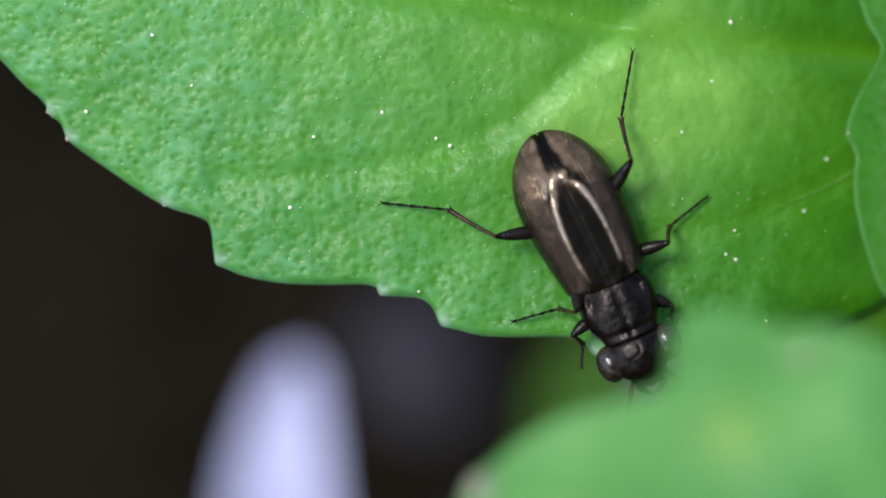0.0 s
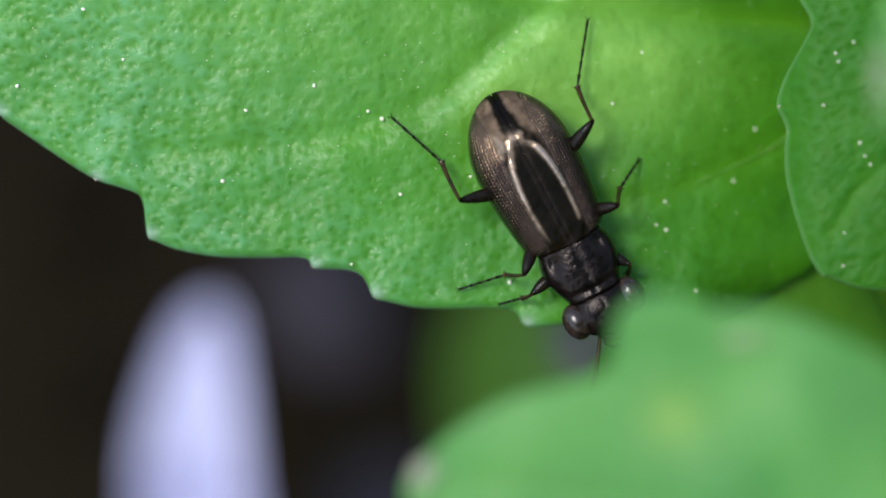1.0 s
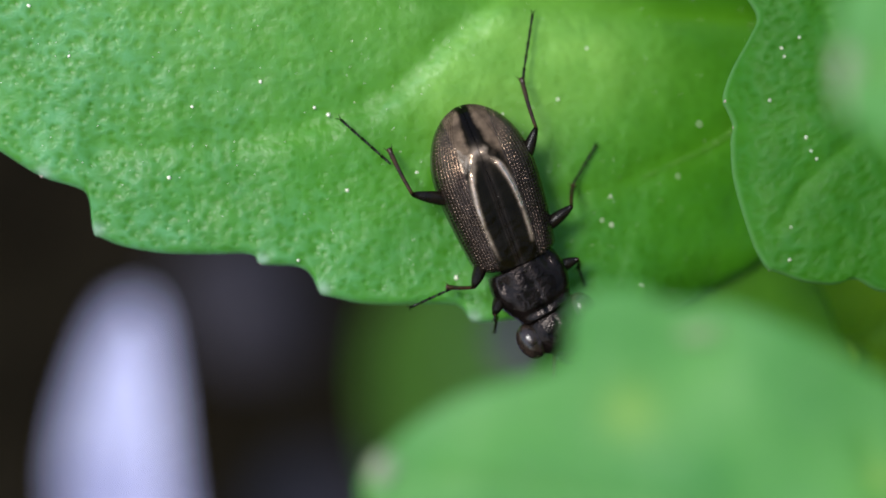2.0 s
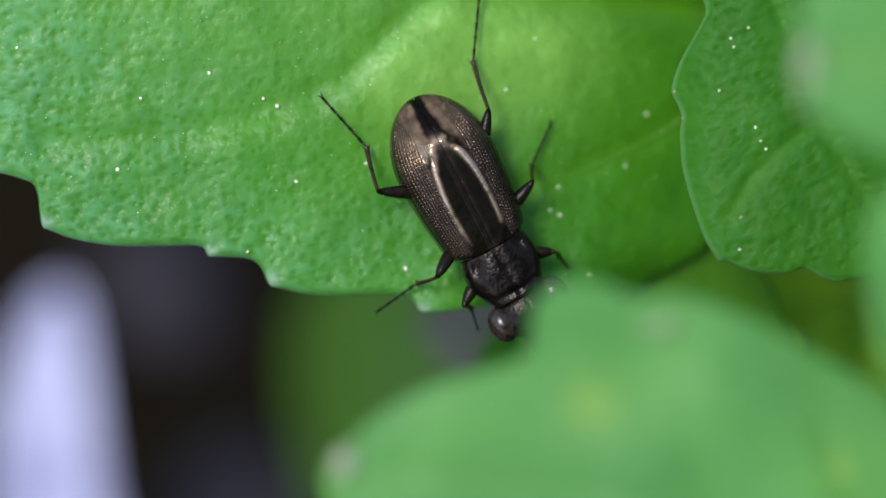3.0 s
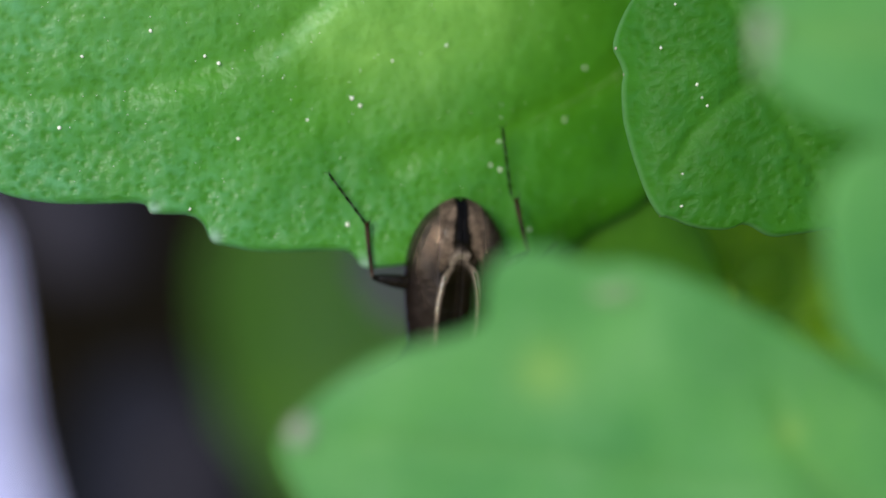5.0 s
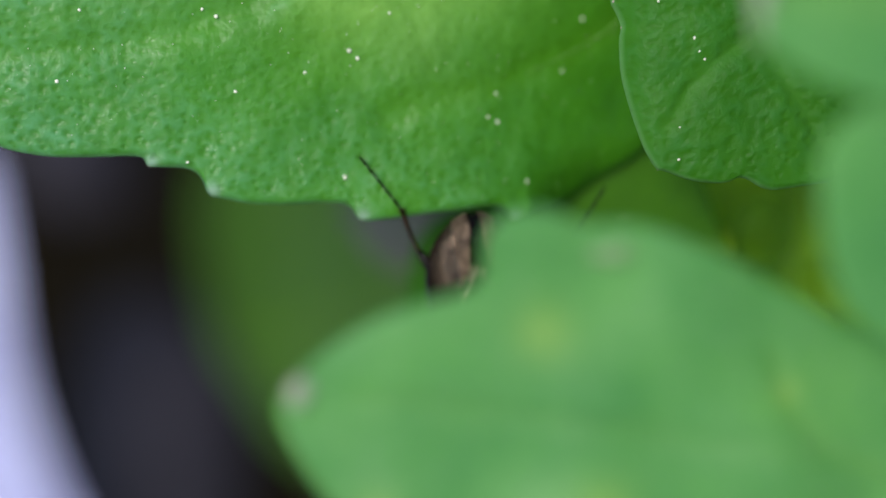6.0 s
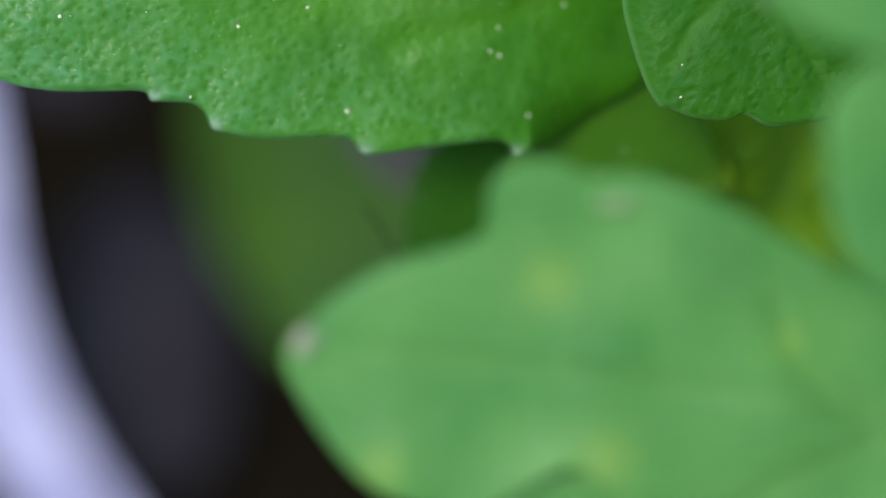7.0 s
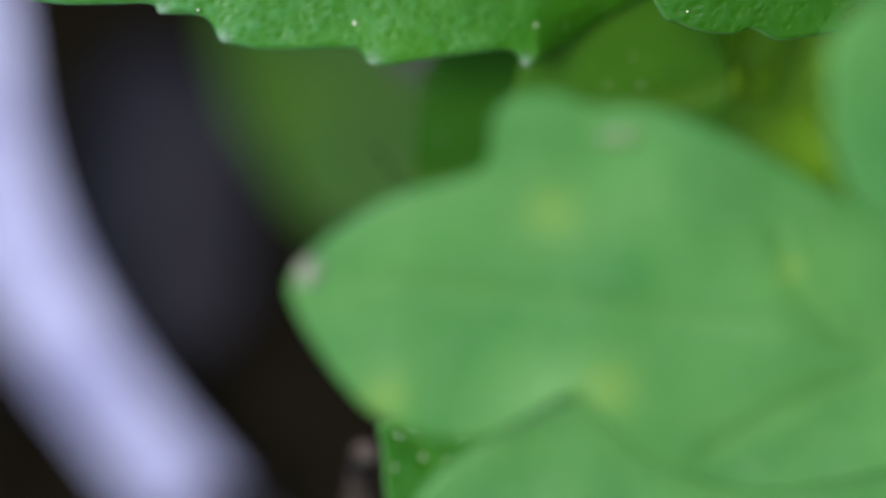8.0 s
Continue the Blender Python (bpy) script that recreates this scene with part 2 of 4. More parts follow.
def ball(centre, size, rings=14, sides=20, shape=None):
    """A rounded lump: an ellipsoid, optionally reshaped by shape(unit vector) -> factor."""
    verts, faces = [], []
    for i in range(rings + 1):
        th = math.pi * i / rings
        for k in range(sides):
            ph = 2 * math.pi * k / sides
            u = Vector((math.sin(th) * math.cos(ph), math.sin(th) * math.sin(ph), math.cos(th)))
            r = shape(u) if shape else 1.0
            verts.append(Vector((centre[0] + r * size[0] * u.x, centre[1] + r * size[1] * u.y, centre[2] + r * size[2] * u.z)))
    for i in range(rings):
        for k in range(sides):
            k2 = (k + 1) % sides
            faces.append((i * sides + k, (i + 1) * sides + k, (i + 1) * sides + k2, i * sides + k2))
    return verts, faces


def join(*pieces):
    verts, faces = [], []
    for v, f in pieces:
        n = len(verts)
        verts += list(v)
        faces += [tuple(n + i for i in q) for q in f]
    return verts, faces


# ---- leaves ----
def dimples(x, y, spacing, seed, reach=0.32):
    """Small round pits strewn one to a cell over (x, y): 1 in the middle of a pit, 0 away from it."""
    table = np.random.RandomState(seed).rand(4096, 4)
    gx, gy = np.floor(x / spacing).astype(np.int64), np.floor(y / spacing).astype(np.int64)
    out = np.zeros_like(x)
    for dx in (-1, 0, 1):
        for dy in (-1, 0, 1):
            cx, cy = gx + dx, gy + dy
            r = table[((cx * 73856093) ^ (cy * 19349663)) & 4095]
            ox, oy = x - (cx + r[..., 0]) * spacing, y - (cy + r[..., 1]) * spacing
            size = spacing * reach * (0.5 + 0.9 * r[..., 2])
            out = np.maximum(out, (0.35 + 0.65 * r[..., 3]) * np.exp(-((ox / (size * 1.15)) ** 2 + (oy / size) ** 2)))
    return out


def leaf(plant, middle, edge_a, edge_b, height, mat, thick=0.35, n=300, cross=44, veins=(), vein_depth=0.10, vein_width=0.16,
         lumps=0.03, lump_size=0.9, seed=1.0, label="", rounds=1, patches=(), waxed=None, tips=(), edging=0.75, vein_tone=(),
         cross_b=None, pits=(0.24, 0.012), paled=None, uneven=0.0):
    """A thick leaf blade: a middle line, two edges and a height over (x, y); its skin is pitted and rounded over at the rim."""
    mid, ea, eb = smooth_line(middle, n), smooth_line(edge_a, n, rounds), smooth_line(edge_b, n, rounds)
    c = np.concatenate([np.linspace(-1, 0, cross + 1), np.linspace(0, 1, (cross_b or cross) + 1)[1:]])
    c = np.sign(c) * (1 - (1 - np.abs(c)) ** 1.35)
    w = np.abs(c)[None, :, None]
    side = np.where(c[None, :, None] < 0, ea[:, None, :], eb[:, None, :])
    xy = mid[:, None, :] * (1 - w) + side * w
    x, y = xy[..., 0], xy[..., 1]
    to_edge = np.linalg.norm(side - mid[:, None, :], axis=2) * (1 - w[..., 0])
    flat = height(x, y)
    wax = np.ones_like(x) if waxed is None else waxed(x, y)
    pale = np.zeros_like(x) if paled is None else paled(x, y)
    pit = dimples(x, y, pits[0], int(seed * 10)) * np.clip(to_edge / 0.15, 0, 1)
    z = flat + lumps * rough_field(x, y, lump_size, seed) + uneven * rough_field(x, y, 0.30, seed + 3) - pits[1] * pit * (0.4 + 0.6 * np.clip(wax, 0, 1))
    vein = np.zeros_like(x)
    for k, line in enumerate([smooth_line(v, 60) for v in veins]):
        g = np.exp(-(near_line(x, y, line) / vein_width) ** 2)
        z -= vein_depth * g
        vein = np.maximum(vein, g * (vein_tone[k] if vein_tone else 1))
    for px, py, pr in patches:
        vein = np.maximum(vein, 0.7 * np.exp(-(np.hypot(x - px, y - py) / pr) ** 2))
    r = thick * 0.5
    drop = np.where(to_edge < r, r - np.sqrt(np.maximum(r * r - (r - to_edge) ** 2, 0)), 0)
    top = z - drop
    low = np.minimum(flat - thick + drop, top - 0.004)
    rows, cols = x.shape
    off = rows * cols
    verts = np.concatenate([np.stack([x, y, q], -1).reshape(-1, 3) for q in (top, low)])
    at = np.arange(off).reshape(rows, cols)
    upper = np.stack([at[:-1, :-1], at[:-1, 1:], at[1:, 1:], at[1:, :-1]], -1).reshape(-1, 4)
    ring = [upper, off + upper[:, ::-1]]
    for line, turned in ((at[:, 0], False), (at[:, -1], True), (at[0, :], True), (at[-1, :], False)):
        q = np.stack([line[:-1], line[1:], off + line[1:], off + line[:-1]], -1)
        ring.append(q[:, ::-1] if turned else q)
    ob = part("leaf", verts, np.concatenate(ring), mat, plant, label)
    rim = np.where(to_edge < 0.09, edging * (1 - to_edge / 0.09), 0)
    for tx, ty in tips:
        rim = np.maximum(rim, np.exp(-(np.hypot(x - tx, y - ty) / 0.15) ** 2))
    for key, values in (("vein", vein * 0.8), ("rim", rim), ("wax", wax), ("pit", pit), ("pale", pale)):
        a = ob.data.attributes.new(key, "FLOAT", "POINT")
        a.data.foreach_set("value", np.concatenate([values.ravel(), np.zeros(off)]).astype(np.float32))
    return ob


def teeth(owner, tips, size, mat=TOOTH, flat=0.8):
    """The small pale horny tips at the teeth of a leaf."""
    for k, (x, y, z) in enumerate(tips):
        s = size * (0.75 + 0.5 * ((k * 37) % 10) / 10)
        v, f = ball((x, y, z), (s, s * 1.25, s * flat), 6, 9, lambda u: 1 + 0.25 * u.x * u.y)
        part("tooth_tip", v, f, mat, owner)


def lump(size, seed):
    """An uneven little grain."""
    return ball((0, 0, 0), (size, size * 0.85, size * 0.6), 5, 7, lambda u: 1 + 0.14 * math.sin(5 * u.x + 4 * u.y + 9 * u.z + seed))


GRAINS = [mesh_of("pale_grain", *lump(1.0, k), SPECK, Matrix.Identity(4)) for k in range(4)]


def grains(owner, spots, height, size=0.05, seed=3):
    """Pale grains stuck on a leaf, each a part of it."""
    rnd = random.Random(seed)
    for x, y in spots:
        s = size * rnd.uniform(0.7, 1.15)
        z = float(height(np.array([[x]]), np.array([[y]]))[0, 0]) + s * 0.3
        ob = new("pale_grain", GRAINS[rnd.randrange(4)])
        ob.parent = owner
        ob.matrix_basis = place(x, y, z, 0, 0, rnd.uniform(0, 180)) @ Matrix.Diagonal((s, s, s, 1))


def glints(owner, spots, height, size, seed):
    """Tiny pale lumps added as glints on a leaf, too small to pick apart."""
    rnd = random.Random(seed)
    made = []
    for x, y in spots:
        s = size * rnd.uniform(0.6, 1.3)
        z = float(height(np.array([[x]]), np.array([[y]]))[0, 0])
        v, f = lump(s, rnd.uniform(0, 6))
        made.append(([p + Vector((x, y, z + s * 0.2)) for p in v], f))
    v, f = join(*made)
    tagged(part("pale_glints", v, f, SPECK, owner, "fine pale specks standing in for glints"), kind="stuff")


FOLD = ((3.60, 4.45), (1.57, 2.60), (-1.2, 1.45))


def fold_height(x, y):
    """The blade dips along the first side vein and swells beside it."""
    out = 0.0
    for (ax, ay), (bx, by), share in ((FOLD[0], FOLD[1], 1.0), (FOLD[1], FOLD[2], 0.55)):
        length = math.hypot(bx - ax, by - ay)
        ux, uy = (bx - ax) / length, (by - ay) / length
        along = ((x - ax) * ux + (y - ay) * uy) / length
        away = (x - ax) * -uy + (y - ay) * ux
        mask = np.exp(-(np.clip(np.abs(along - 0.5) - 0.3, 0, None) / 0.28) ** 2)
        crest = np.exp(-(np.clip(away - 0.35, 0, None) / 1.0) ** 2) / (1 + np.exp(-(away - 0.10) / 0.11))
        out = out + share * mask * 0.15 * crest
    return out


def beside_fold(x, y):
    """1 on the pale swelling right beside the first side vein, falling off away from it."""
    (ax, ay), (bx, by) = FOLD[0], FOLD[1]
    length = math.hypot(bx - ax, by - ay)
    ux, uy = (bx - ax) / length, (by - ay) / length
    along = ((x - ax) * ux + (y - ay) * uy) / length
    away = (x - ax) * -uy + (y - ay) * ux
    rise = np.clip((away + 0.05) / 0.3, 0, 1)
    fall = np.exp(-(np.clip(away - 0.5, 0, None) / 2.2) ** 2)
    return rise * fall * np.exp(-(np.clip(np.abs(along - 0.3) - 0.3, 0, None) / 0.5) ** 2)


def main_height(x, y):
    xc, yc = np.clip(x, -9, 10), np.clip(y, -3, 5)
    q = -0.4926 - 0.0174 * xc + 0.0002 * yc - 0.0075 * xc * xc - 0.0075 * xc * yc + 0.0092 * yc * yc
    q = q - 0.10 * (x - xc) + 0.10 * (y - yc) - 0.034 * np.clip(x - 4.3, 0, 5) ** 2
    # the rim by the stalk droops towards the lower leaf
    q = q - 1.6 * np.clip((-0.4 - y) / 1.6, 0, 1) ** 2 * np.clip((x - 6.2) / 1.5, 0, 1)
    # the blade swells between the veins and sinks to the middle vein
    mid = near_line(x, y, MIDRIB)
    return q - 0.17 * np.exp(-(mid / 0.38) ** 2) + fold_height(x, y)


MIDRIB = smooth_line([(-11, 5.6), (-3, 5.2), (0.8, 4.75), (2.3, 4.46), (3.9, 4.15), (5.6, 3.95), (8.5, 3.76), (12.2, 3.7)], 24)
MAIN_EDGE = [(-11, 5.6), (-9.8, 4.75), (-8.42, 3.61), (-7.99, 3.12), (-7.56, 2.77), (-7.54, 2.55), (-7.28, 2.42), (-7.16, 2.05), (-6.7, 1.73), (-6.22, 1.39),
             (-5.33, 0.80), (-4.71, 0.63), (-4.42, 0.50), (-4.36, -0.31), (-4.21, -0.35), (-3.8, -0.53), (-3.05, -0.67), (-2.19, -0.69),
             (-1.29, -0.67), (-1.22, -0.90), (-1.01, -0.90), (-0.42, -0.93), (-0.19, -1.10), (-0.06, -1.48), (0.17, -1.52), (0.71, -1.66), (1.36, -1.69),
             (2.24, -1.67), (2.68, -1.72), (2.84, -2.06), (3.34, -2.03), (4.23, -1.94), (5.36, -1.85), (5.74, -1.88), (5.94, -2.28), (6.28, -2.05),
             (7.08, -1.95), (7.9, -1.4), (8.7, -1.0), (9.6, 0.6), (10.4, 2.2), (10.8, 3.2), (12.2, 3.62)]
UPPER_EDGE = [(-11, 5.6), (-9.5, 7.4), (-6, 9.3), (-2, 10.6), (2, 10.4), (6, 8.6), (9.5, 5.6), (11, 4.3), (12.2, 3.8)]
MAIN_VEINS = [[(3.23, 4.09), (2.32, 3.34), (1.57, 2.53), (0.39, 1.89), (-0.9, 1.57), (-2.4, 1.4), (-4.2, 1.35)],
              [(8.9, 2.2), (7.82, 1.41), (6.7, 0.92), (5.59, 0.5), (4.59, 0.29), (3.4, -0.1)],
              [tuple(p) for p in MIDRIB]]

TEETH = [(-7.52, 2.62), (-7.14, 2.12), (-5.3, 0.86), (-4.3, -0.22), (-1.16, -0.82), (0.0, -1.38), (2.88, -1.95), (5.92, -2.12)]


def main_wax(x, y):
    """The waxy bloom, with bluish sky sheen painted in, is thick towards the tip and the lower rim of the blade, thin
    by the stalk.
    """
    tipward = np.clip((1.4 - x) / 6.6, 0, 1)
    lower = np.exp(-(np.clip(y + 1.2, 0, None) / 1.5) ** 2) * np.clip((7.2 - x) / 4, 0, 1)
    # light catching the vein's crest is painted in as extra bloom
    crest = np.exp(-((near_line(x, y, smooth_line(MAIN_VEINS[0], 40)) - 0.2) / 0.16) ** 2) * (beside_fold(x, y) > 0.1)
    return np.clip(0.05 + 0.76 * tipward + 0.45 * lower + 0.32 * crest, 0, 1.0)


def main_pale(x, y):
    """Brightness painted into the skin between the first side vein and the middle vein, and a little above the vein."""
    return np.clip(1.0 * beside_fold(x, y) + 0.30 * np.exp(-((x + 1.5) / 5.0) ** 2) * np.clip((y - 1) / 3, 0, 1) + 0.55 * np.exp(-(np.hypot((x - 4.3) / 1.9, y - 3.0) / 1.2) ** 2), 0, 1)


herb = empty("leafy_herb", "fleshy green herb with toothed leaves growing from dark soil", "plant")
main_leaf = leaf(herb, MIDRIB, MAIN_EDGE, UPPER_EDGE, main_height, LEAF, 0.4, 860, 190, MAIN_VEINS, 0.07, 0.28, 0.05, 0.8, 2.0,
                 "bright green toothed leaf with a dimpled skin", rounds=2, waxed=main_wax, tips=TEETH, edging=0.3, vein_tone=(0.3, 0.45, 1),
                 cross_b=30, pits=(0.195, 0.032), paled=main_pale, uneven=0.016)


def at_main(pts, lift=-0.12):
    return [(x, y, float(main_height(np.array([[x]]), np.array([[y]]))[0, 0]) + lift) for x, y in pts]


teeth(main_leaf, at_main(TEETH, -0.14), 0.05)
SPOTS = [(-4.76, 3.10), (-1.15, 2.59), (-2.9, 0.79), (4.55, 2.23), (5.12, 3.21), (6.93, 0.73), (5.59, -0.2), (-0.46, -0.81), (3.48, 1.95), (2.84, 1.1),
         (2.68, 1.25), (0.48, 0.52), (5.4, -0.1), (6.16, -1.38), (0.13, 1.96), (-0.13, 2.1), (-2.45, 2.13), (-5.5, 4.05), (2.56, -1.17), (7.38, 1.73), (1.82, 0.85),
         (5.57, 0.35), (-6.78, 2.61), (5.42, 2.99), (5.5, 4.33)]
grains(main_leaf, SPOTS, main_height, 0.042, 3)
rnd = random.Random(11)
RIM = smooth_line(MAIN_EDGE, 400, 1)
# pale specks strewn over the blade stand in for its fine glints
GLINT_SPOTS = [(rnd.uniform(-8, 9), rnd.uniform(-1.8, 5)) for _ in range(420)]
glints(main_leaf, [(x, y) for x, y in GLINT_SPOTS if y > float(np.interp(x, RIM[:, 0], RIM[:, 1])) + 0.2], main_height, 0.010, 5)


# a thin pale side vein stands out of the blade near the stalk
line = smooth_line([(8.9, 2.2), (7.82, 1.41), (7.2, 1.12), (6.7, 0.92), (6.2, 0.70)], 40)
v, f = tube(at_main([tuple(p) for p in line], -0.03), [0.022 - 0.0004 * k for k in range(40)], 7)
part("side_vein", v, f, VEIN, main_leaf, "thin pale side vein")


def right_height(x, y):
    return 1.55 + 0.25 * (x - 8.8) * 0.4 - 0.05 * (y - 1) - 0.35 * np.exp(-((x - 7.4) / 0.5) ** 2) - 0.02 * (x - 9) ** 2


right_leaf = leaf(herb, [(8.4, 6.6), (9.3, 4.0), (10.2, 1.6), (11.6, -1.0)],
                  [(8.4, 6.6), (7.6, 5.2), (7.85, 4.2), (8.16, 3.70), (7.98, 3.33), (7.66, 2.75), (7.47, 2.17), (7.60, 1.92), (7.69, 1.66), (7.63, 1.45), (7.64, 0.8),
                   (7.78, 0.16), (8.0, -0.58), (8.24, -1.03), (8.40, -1.04), (8.86, -1.24), (9.5, -1.31), (9.85, -1.15), (10.30, -1.46), (10.84, -1.40), (11.6, -1.3)],
                  [(8.4, 6.6), (10.5, 6.2), (12.4, 4.0), (13.2, 1.5), (12.6, -0.2), (11.6, -1.0)], right_height, LEAF_DEEP, 0.3, 340, 44,
                  [[(9.3, 4.0), (10.2, 1.6), (11.6, -1.0)], [(10.2, 1.6), (9.2, 0.9), (8.4, -0.2)]], 0.06, 0.16, 0.05, 0.7, 5.0,
                  "darker green toothed leaf with a pale rim", rounds=2, edging=0.75, pits=(0.2, 0.03))
teeth(right_leaf, [(7.53, 2.15, 0.95), (7.7, 1.66, 0.95), (8.3, -1.0, 1.3), (10.28, -1.38, 1.5)], 0.032)
grains(right_leaf, [(8.96, 1.46), (9.05, 1.21), (9.15, 1.06), (8.66, -0.21), (9.17, -0.23), (8.63, -0.82), (8.3, 2.16), (8.53, 3.13), (8.58, 2.97), (8.86, 3.33)], right_height, 0.032, 6)


def front_height(x, y):
    return 8.9 + 0.05 * (x - 4) + 0.03 * (y + 4) - 0.02 * (x - 5) ** 2 * 0.4


front_leaf = leaf(herb, [(0.44, -3.95), (2.78, -4.19), (6.19, -4.68), (9.61, -5.36), (13.02, -6.14)],
                  [(0.44, -3.95), (1.1, -3.26), (2.07, -2.68), (3.05, -2.46), (3.75, -2.25), (3.74, -1.36), (4.2, -0.98), (4.96, -0.98), (5.35, -1.26), (6.41, -1.22),
                   (7.87, -1.83), (8.86, -2.43), (10.53, -3.41), (11.85, -4.38), (13.02, -5.94)],
                  [(0.44, -3.95), (0.25, -4.29), (0.52, -4.97), (1.03, -5.8), (1.61, -6.53), (2.5, -7.02), (3.57, -7.11), (4.3, -6.72), (5.05, -6.25), (5.5, -6.5), (6.5, -7.7),
                   (8.6, -8.4), (10.8, -8.0), (12.3, -7.2), (13.02, -6.3)], front_height, LEAF_PALE, 0.35, 300, 40,
                  [[(13.0, -6.1), (11.2, -5.75), (10.4, -5.6), (9.6, -5.2), (8.9, -4.4), (8.7, -3.6)], [(9.6, -5.3), (7.2, -5.0), (4.6, -4.5), (1.6, -4.1)],
                   [(11.2, -5.8), (9.0, -6.6), (7.6, -7.4)]], 0.05, 0.2, 0.28, 2.2, 7.0, "pale green crenate leaf standing close before the others", rounds=2,
                  patches=[(4.72, -3.05, 0.48), (5.7, -6.15, 0.5), (1.9, -6.2, 0.4), (8.9, -4.2, 0.25)], vein_tone=(0.14, 0.06, 0.10))
teeth(front_leaf, [(0.62, -3.98, 8.6)], 0.3, SCAR, 0.6)
v, f = ball((5.95, -1.74, 8.86), (0.50, 0.26, 0.2), 8, 14, lambda u: 1 + 0.25 * u.x * u.y + 0.15 * math.sin(4 * u.x))
part("blemish", v, f, BLEMISH, front_leaf, "brownish healed blemish")


def lobe_height(x, y):
    return 8.1 + 0.04 * (x - 4) + 0 * y


lobe_leaf = leaf(herb, [(2.45, -8.3), (5.0, -8.6), (9.0, -9.0), (13.0, -8.6)],
                 [(2.45, -8.3), (2.86, -7.77), (3.7, -7.22), (4.9, -6.5), (7.5, -6.4), (10.5, -6.9), (13.0, -8.4)],
                 [(2.45, -8.3), (2.6, -9.2), (3.6, -10.2), (6.0, -11.0), (9.5, -11.2), (12.0, -10.2), (13.0, -8.8)], lobe_height, LEAF_PALE, 0.35, 160, 26,
                 [], 0.05, 0.3, 0.08, 1.2, 8.0, "pale green leaf tucked under another close leaf", rounds=2)


def corner_height(x, y):
    return 11.5 - 0.05 * (x - 9) ** 2


corner_leaf = leaf(herb, [(8.2, 2.6), (10.5, 2.4), (13.0, 2.0), (16, 1.0)],
                   [(8.2, 2.6), (7.7, 3.1), (8.0, 4.0), (9.2, 4.9), (12, 5.0), (15, 3.2), (16, 1.4)],
                   [(8.2, 2.6), (7.75, 2.2), (8.0, 1.7), (8.6, 1.25), (9.4, 0.95), (12, 0.2), (15, -0.1), (16, 0.6)], corner_height, LEAF_PALE, 0.35, 160, 24,
                   [[(8.2, 2.6), (10.5, 2.4), (13.0, 2.0), (16, 1.0)]], 0.1, 0.3, 0.06, 1.2, 9.0, "pale green leaf close before the others", rounds=2, vein_tone=(0.2,))
v, f = ball((7.92, 2.5, 11.25), (0.17, 0.62, 0.2), 8, 12, lambda u: 1 + 0.2 * math.sin(5 * u.y))
part("pale_stretch", v, f, SCAR, corner_leaf, "pale grey stretch of rim")


def flank_height(x, y):
    return 11 - 0.1 * (x - 12) + 0 * y


flank_leaf = leaf(herb, [(11.7, 1.6), (11.1, -0.8), (11.0, -2.6), (12.1, -4.6)],
                  [(11.7, 1.6), (10.0, 1.0), (8.85, 0.2), (8.95, -1.4), (9.3, -2.6), (10.2, -3.4), (12.1, -4.6)],
                  [(11.7, 1.6), (13.6, 0.8), (14.4, -1.0), (14.4, -2.8), (13.6, -4.0), (12.1, -4.6)], flank_height, LEAF_PALE, 0.3, 140, 24,
                  [], 0.1, 0.3, 0.05, 1.0, 12.0, "green leaf at the side of the stem", rounds=2)


def low_height(x, y):
    return -2.6 - 0.03 * (x - 9) ** 2 + 0.1 * (y + 3)


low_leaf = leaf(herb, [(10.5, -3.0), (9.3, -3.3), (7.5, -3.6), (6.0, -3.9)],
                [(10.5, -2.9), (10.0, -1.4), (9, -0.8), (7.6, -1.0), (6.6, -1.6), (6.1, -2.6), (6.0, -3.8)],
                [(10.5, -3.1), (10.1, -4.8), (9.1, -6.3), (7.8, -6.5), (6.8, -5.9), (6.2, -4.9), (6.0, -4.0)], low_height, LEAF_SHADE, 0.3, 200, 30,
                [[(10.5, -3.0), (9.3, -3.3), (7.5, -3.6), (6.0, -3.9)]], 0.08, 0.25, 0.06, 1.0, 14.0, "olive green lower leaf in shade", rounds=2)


def dark_height(x, y):
    return -4.75 - 0.03 * (x - 9) ** 2 + 0.1 * (y + 3)


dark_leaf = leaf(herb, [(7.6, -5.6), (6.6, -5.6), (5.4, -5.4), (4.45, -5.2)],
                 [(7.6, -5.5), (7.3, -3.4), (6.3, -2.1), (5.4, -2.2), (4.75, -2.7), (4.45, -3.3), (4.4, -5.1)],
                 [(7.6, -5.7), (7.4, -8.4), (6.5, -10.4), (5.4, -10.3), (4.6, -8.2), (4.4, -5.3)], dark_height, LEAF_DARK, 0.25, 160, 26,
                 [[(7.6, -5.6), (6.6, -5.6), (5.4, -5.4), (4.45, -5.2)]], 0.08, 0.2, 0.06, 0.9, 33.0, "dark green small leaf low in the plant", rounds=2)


def young_height(x, y):
    return -7.0 + 0.15 * (x - 12) + 0.1 * (y + 4)


young_leaf = leaf(herb, [(10.2, -1.2), (12.2, -3.2), (13.6, -5.6), (14.6, -8.6)],
                  [(10.2, -1.2), (12.4, -0.3), (15.2, -1.2), (17.2, -4.2), (16.6, -7.0), (14.8, -8.5)],
                  [(10.2, -1.2), (10.2, -3.6), (11.0, -6.4), (12.4, -8.6), (14.4, -8.7)], young_height, LEAF_YOUNG, 0.3, 120, 22,
                  [[(10.2, -1.2), (12.2, -3.2), (13.6, -5.6), (14.6, -8.6)]], 0.15, 0.4, 0.1, 1.4, 29.0, "yellow-green young leaf behind the darker ones", rounds=2)
